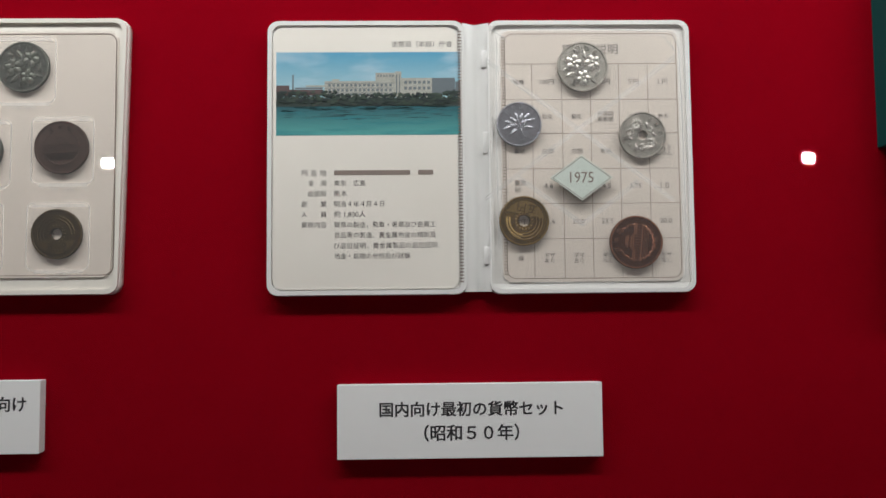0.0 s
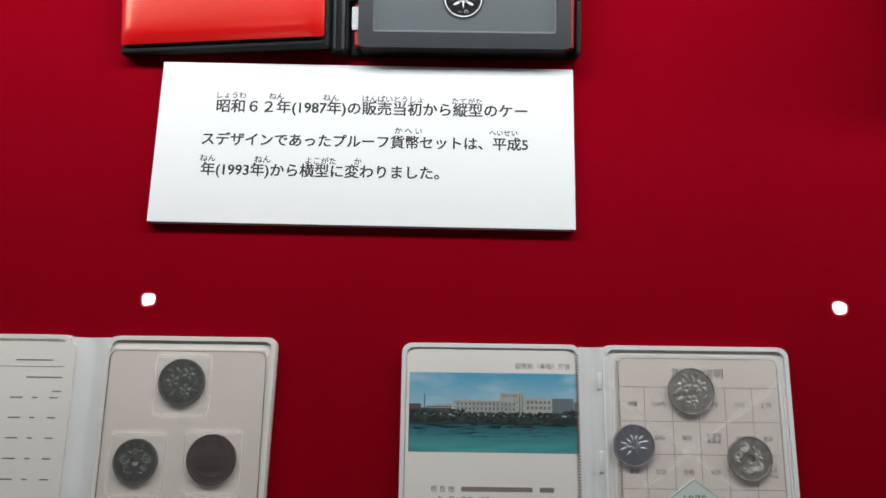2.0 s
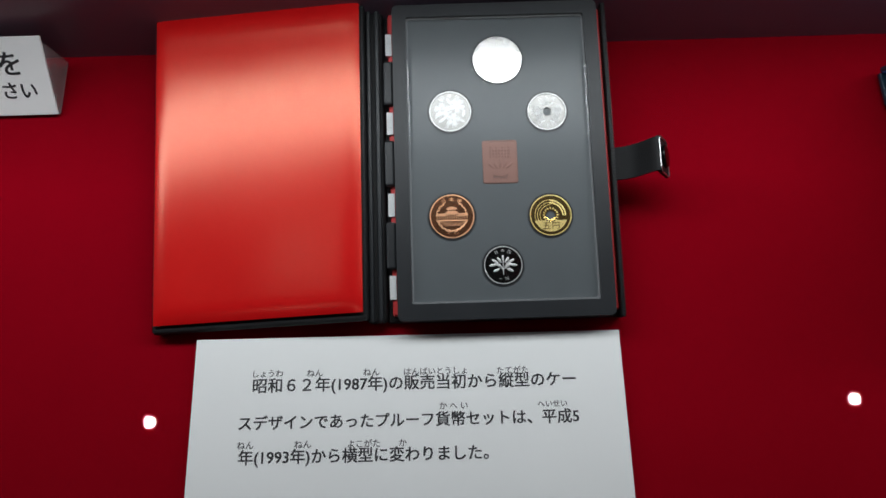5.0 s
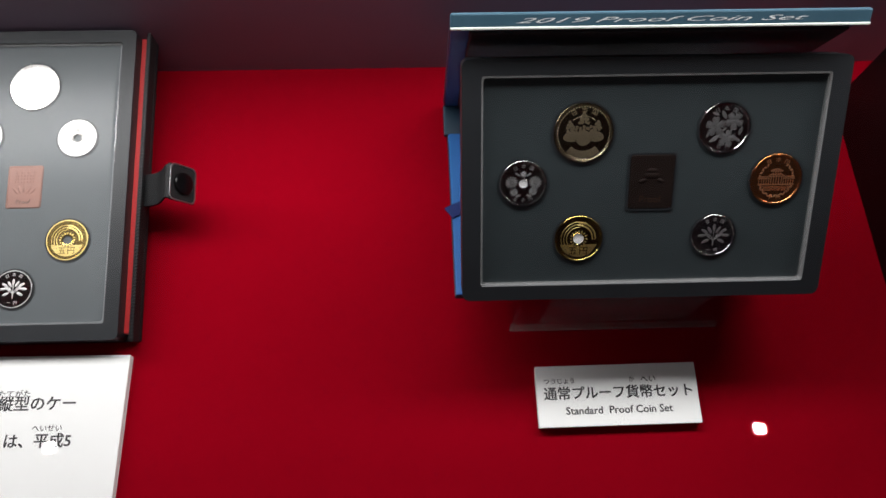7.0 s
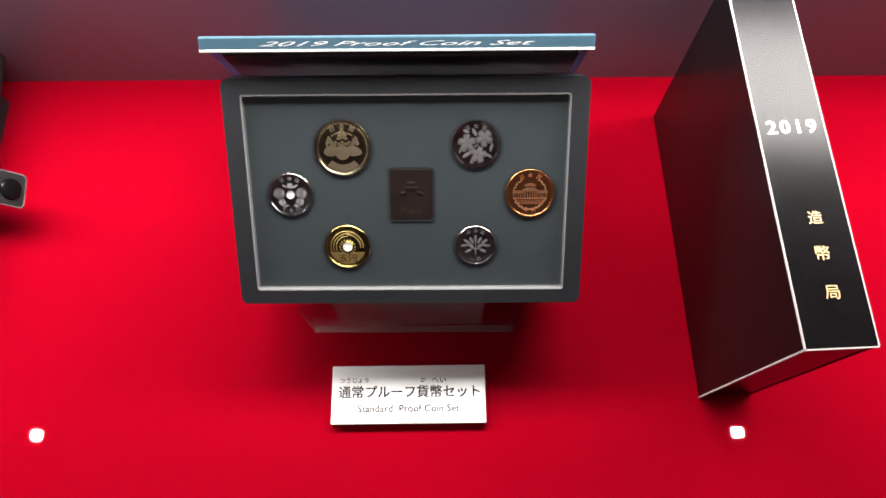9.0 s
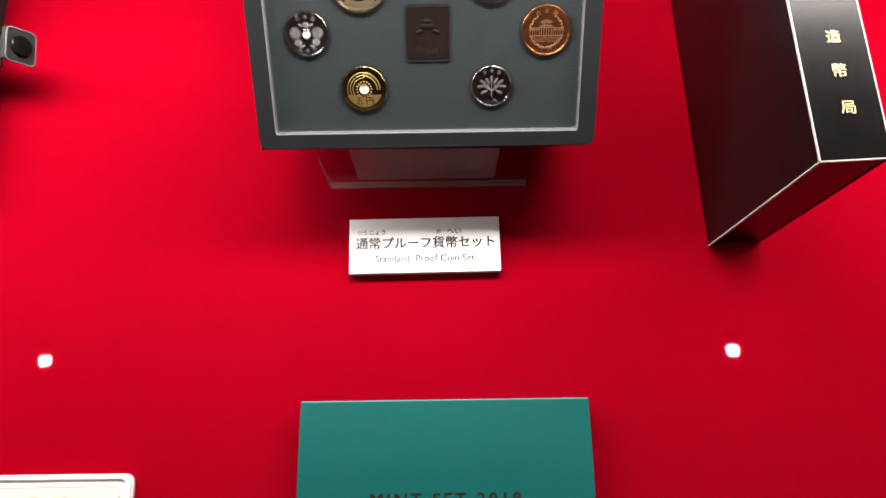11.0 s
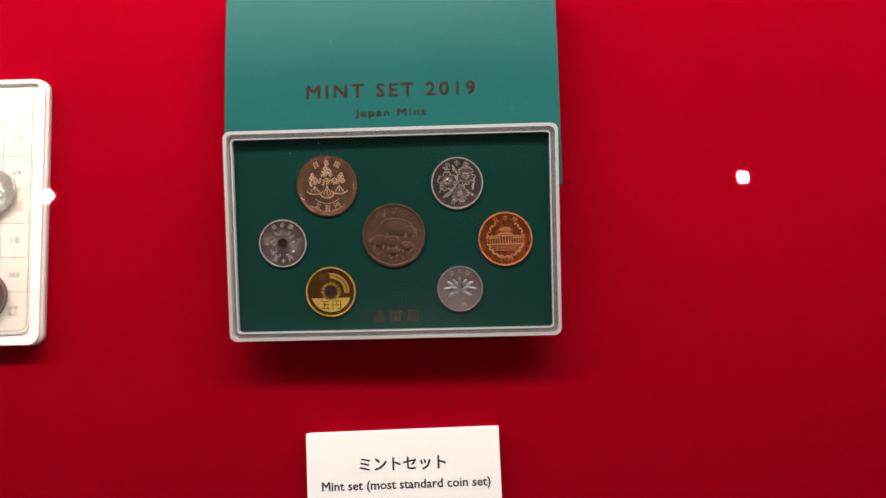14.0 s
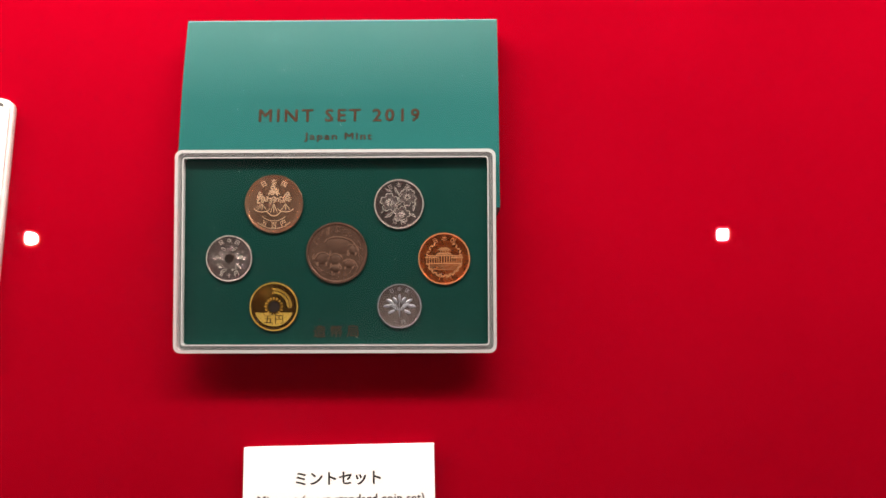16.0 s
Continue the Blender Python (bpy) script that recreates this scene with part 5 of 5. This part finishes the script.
ys = [-0.0450 + 0.0925 * k / 36 for k in range(37)]
rim = [(-0.0450, 0.0)] + [(y, sleeve_top(y)) for y in ys] + [(0.0475, 0.0)]
bm = bmesh.new()
ends = [[bm.verts.new((x, y, z)) for y, z in rim] for x in (-0.0740, 0.0740)]
for k in range(len(rim)):
    n = (k + 1) % len(rim)
    bm.faces.new((ends[0][k], ends[0][n], ends[1][n], ends[1][k]))
bm.faces.new(ends[0])
bm.faces.new(ends[1][::-1])
part("body", bm, TEAL, sleeve)
zb = sleeve_top(0.0475)
# highlight along the back crease, put into a paler teal
part("crease", slab(-0.0738, 0.0738, 0.0467, 0.0477, zb - 0.0008, zb + 0.0002, 0.0003, 1), TEAL_EDGE, sleeve, "upper crease with its highlight in paler teal")
write(sleeve, "MINT SET 2019", -0.0374, 0.0370, -0.0010, ST + 0.00008, BRONZE_FOIL, "bronze foil title", tall=0.0060, spacing=1.3, bold=0.0003)
write(sleeve, "Japan Mint", -0.0161, 0.0152, -0.0116, ST + 0.00008, BRONZE_FOIL, "bronze foil line", tall=0.0042, spacing=1.2, bold=0.0002)
bm = bmesh.new()
for cx, cy, n in ((0.030, 0.034, 5), (-0.022, 0.031, 3), (-0.034, 0.034, 2)):
    for k in range(n):
        radius = (0.0045 if n > 2 else 0.002) + 0.0034 * k
        prev = None
        for i in range(61):
            a = 2 * math.pi * i / 60
            wave = 1 + 0.06 * math.sin(3 * a + k) + 0.02 * math.sin(7 * a + 2 * k)
            rail = []
            for off, lift in ((-0.00032, -0.00003), (0.0, 0.00005), (0.00032, -0.00003)):
                x, y = cx + 1.25 * (radius + off) * math.cos(a) * wave, cy + 0.85 * (radius + off) * math.sin(a) * wave
                rail.append((x, y, sleeve_top(y) + lift))
            if all(abs(p[0]) < 0.072 and 0.010 < p[1] < 0.0445 for p in rail):
                rail = [bm.verts.new(p) for p in rail]
                if prev:
                    for u in (0, 1):
                        bm.faces.new((prev[u], rail[u], rail[u + 1], prev[u + 1]))
                prev = rail
            else:
                prev = None
part("embossed_ripples", bm, TEAL, sleeve, "blind-embossed ripples", None, True)


def dust(parent, x0, x1, y0, y1, height, n, seed):
    """Pale specks lying on a surface whose height over its own plane is given."""
    rng = random.Random(seed)
    specks = bmesh.new()
    for k in range(n):
        x, y, d, t = rng.uniform(x0, x1), rng.uniform(y0, y1), rng.uniform(0.00005, 0.00013), rng.uniform(0, 3)
        prism([(x + d * (1 + (q % 2)) * math.cos(t + 1.2566 * q), y + d * math.sin(t + 1.2566 * q)) for q in range(5)], height(y), height(y) + 0.00008, bm=specks)
    return tagged(part("dust", specks, WHITE_PAPER, parent, "pale specks of dust"), kind="stuff")


dust(sleeve, -0.070, 0.070, -0.016, 0.044, sleeve_top, 20, 4)

MT = pose(0.3433, 0.0437, 0.0182, 7.4)
mtray = thing("mint_tray", MT, "clear plastic mint set tray with dark green deck", "coin tray")
part("base", prism(outline(0.1425, 0.0895, 0.0028, 4), -0.0052, -0.0030), GREEN_DECK, mtray, "dark green base")
part("rim", band(outline(0.1440, 0.0910, 0.0032, 4), outline(0.1412, 0.0882, 0.0024, 4), -0.0051, 0.0006), MILKY, mtray, "milky clear plastic rim")
part("inner_rim", band(outline(0.1410, 0.0880, 0.0023, 4), outline(0.1376, 0.0846, 0.0016, 4), -0.0051, -0.0010), MILKY_INNER, mtray, "clear plastic step inside the rim")
part("rim_line", band(outline(0.1375, 0.0845, 0.0015, 4), outline(0.1365, 0.0835, 0.0013, 4), -0.0030, 0.0002), MILKY, mtray, "bright inner edge")
part("deck", slab(-0.0682, 0.0682, -0.0417, 0.0417, -0.0029, -0.0024), GREEN_DECK, mtray, "dark green deck")
cov = part("clear_cover", slab(-0.0670, 0.0670, -0.0404, 0.0404, -0.0003, 0.0001), COVER, mtray, "clear plastic cover over the coins")
cov.visible_shadow = False
dust(mtray, -0.066, 0.066, -0.040, 0.040, lambda y: 0.0001, 34, 9)
write(mtray, "造 幣 局", -0.0099, 0.0103, -0.0360, -0.0023, BRONZE_FOIL, "dull gold characters")
g = "coins of the mint set"
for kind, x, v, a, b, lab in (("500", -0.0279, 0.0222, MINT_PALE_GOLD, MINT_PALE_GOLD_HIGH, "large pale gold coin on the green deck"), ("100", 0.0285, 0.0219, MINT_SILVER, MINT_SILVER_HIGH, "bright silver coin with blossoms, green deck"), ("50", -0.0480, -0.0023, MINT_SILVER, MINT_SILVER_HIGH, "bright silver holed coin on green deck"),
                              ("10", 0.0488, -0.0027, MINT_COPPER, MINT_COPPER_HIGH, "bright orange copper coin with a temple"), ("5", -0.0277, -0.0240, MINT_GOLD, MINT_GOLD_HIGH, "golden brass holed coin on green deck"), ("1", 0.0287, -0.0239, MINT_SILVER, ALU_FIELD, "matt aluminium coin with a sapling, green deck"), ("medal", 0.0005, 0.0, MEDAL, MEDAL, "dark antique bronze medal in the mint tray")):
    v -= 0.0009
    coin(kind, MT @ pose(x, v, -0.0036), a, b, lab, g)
    rad = COIN[kind][0] / 2
    part("coin_gap_ring", band(circle(rad + 0.0006, 40, x, v), circle(rad + 0.0001, 40, x, v), -0.0026, -0.0022), GREEN_DECK, mtray)
    if COIN[kind][1]:
        part("hole_backing", prism(circle(COIN[kind][1] / 2 - 0.0001, 20, x, v), -0.0027, -0.00235), PLAQUE_DARK, mtray, "dark backing in the hole")
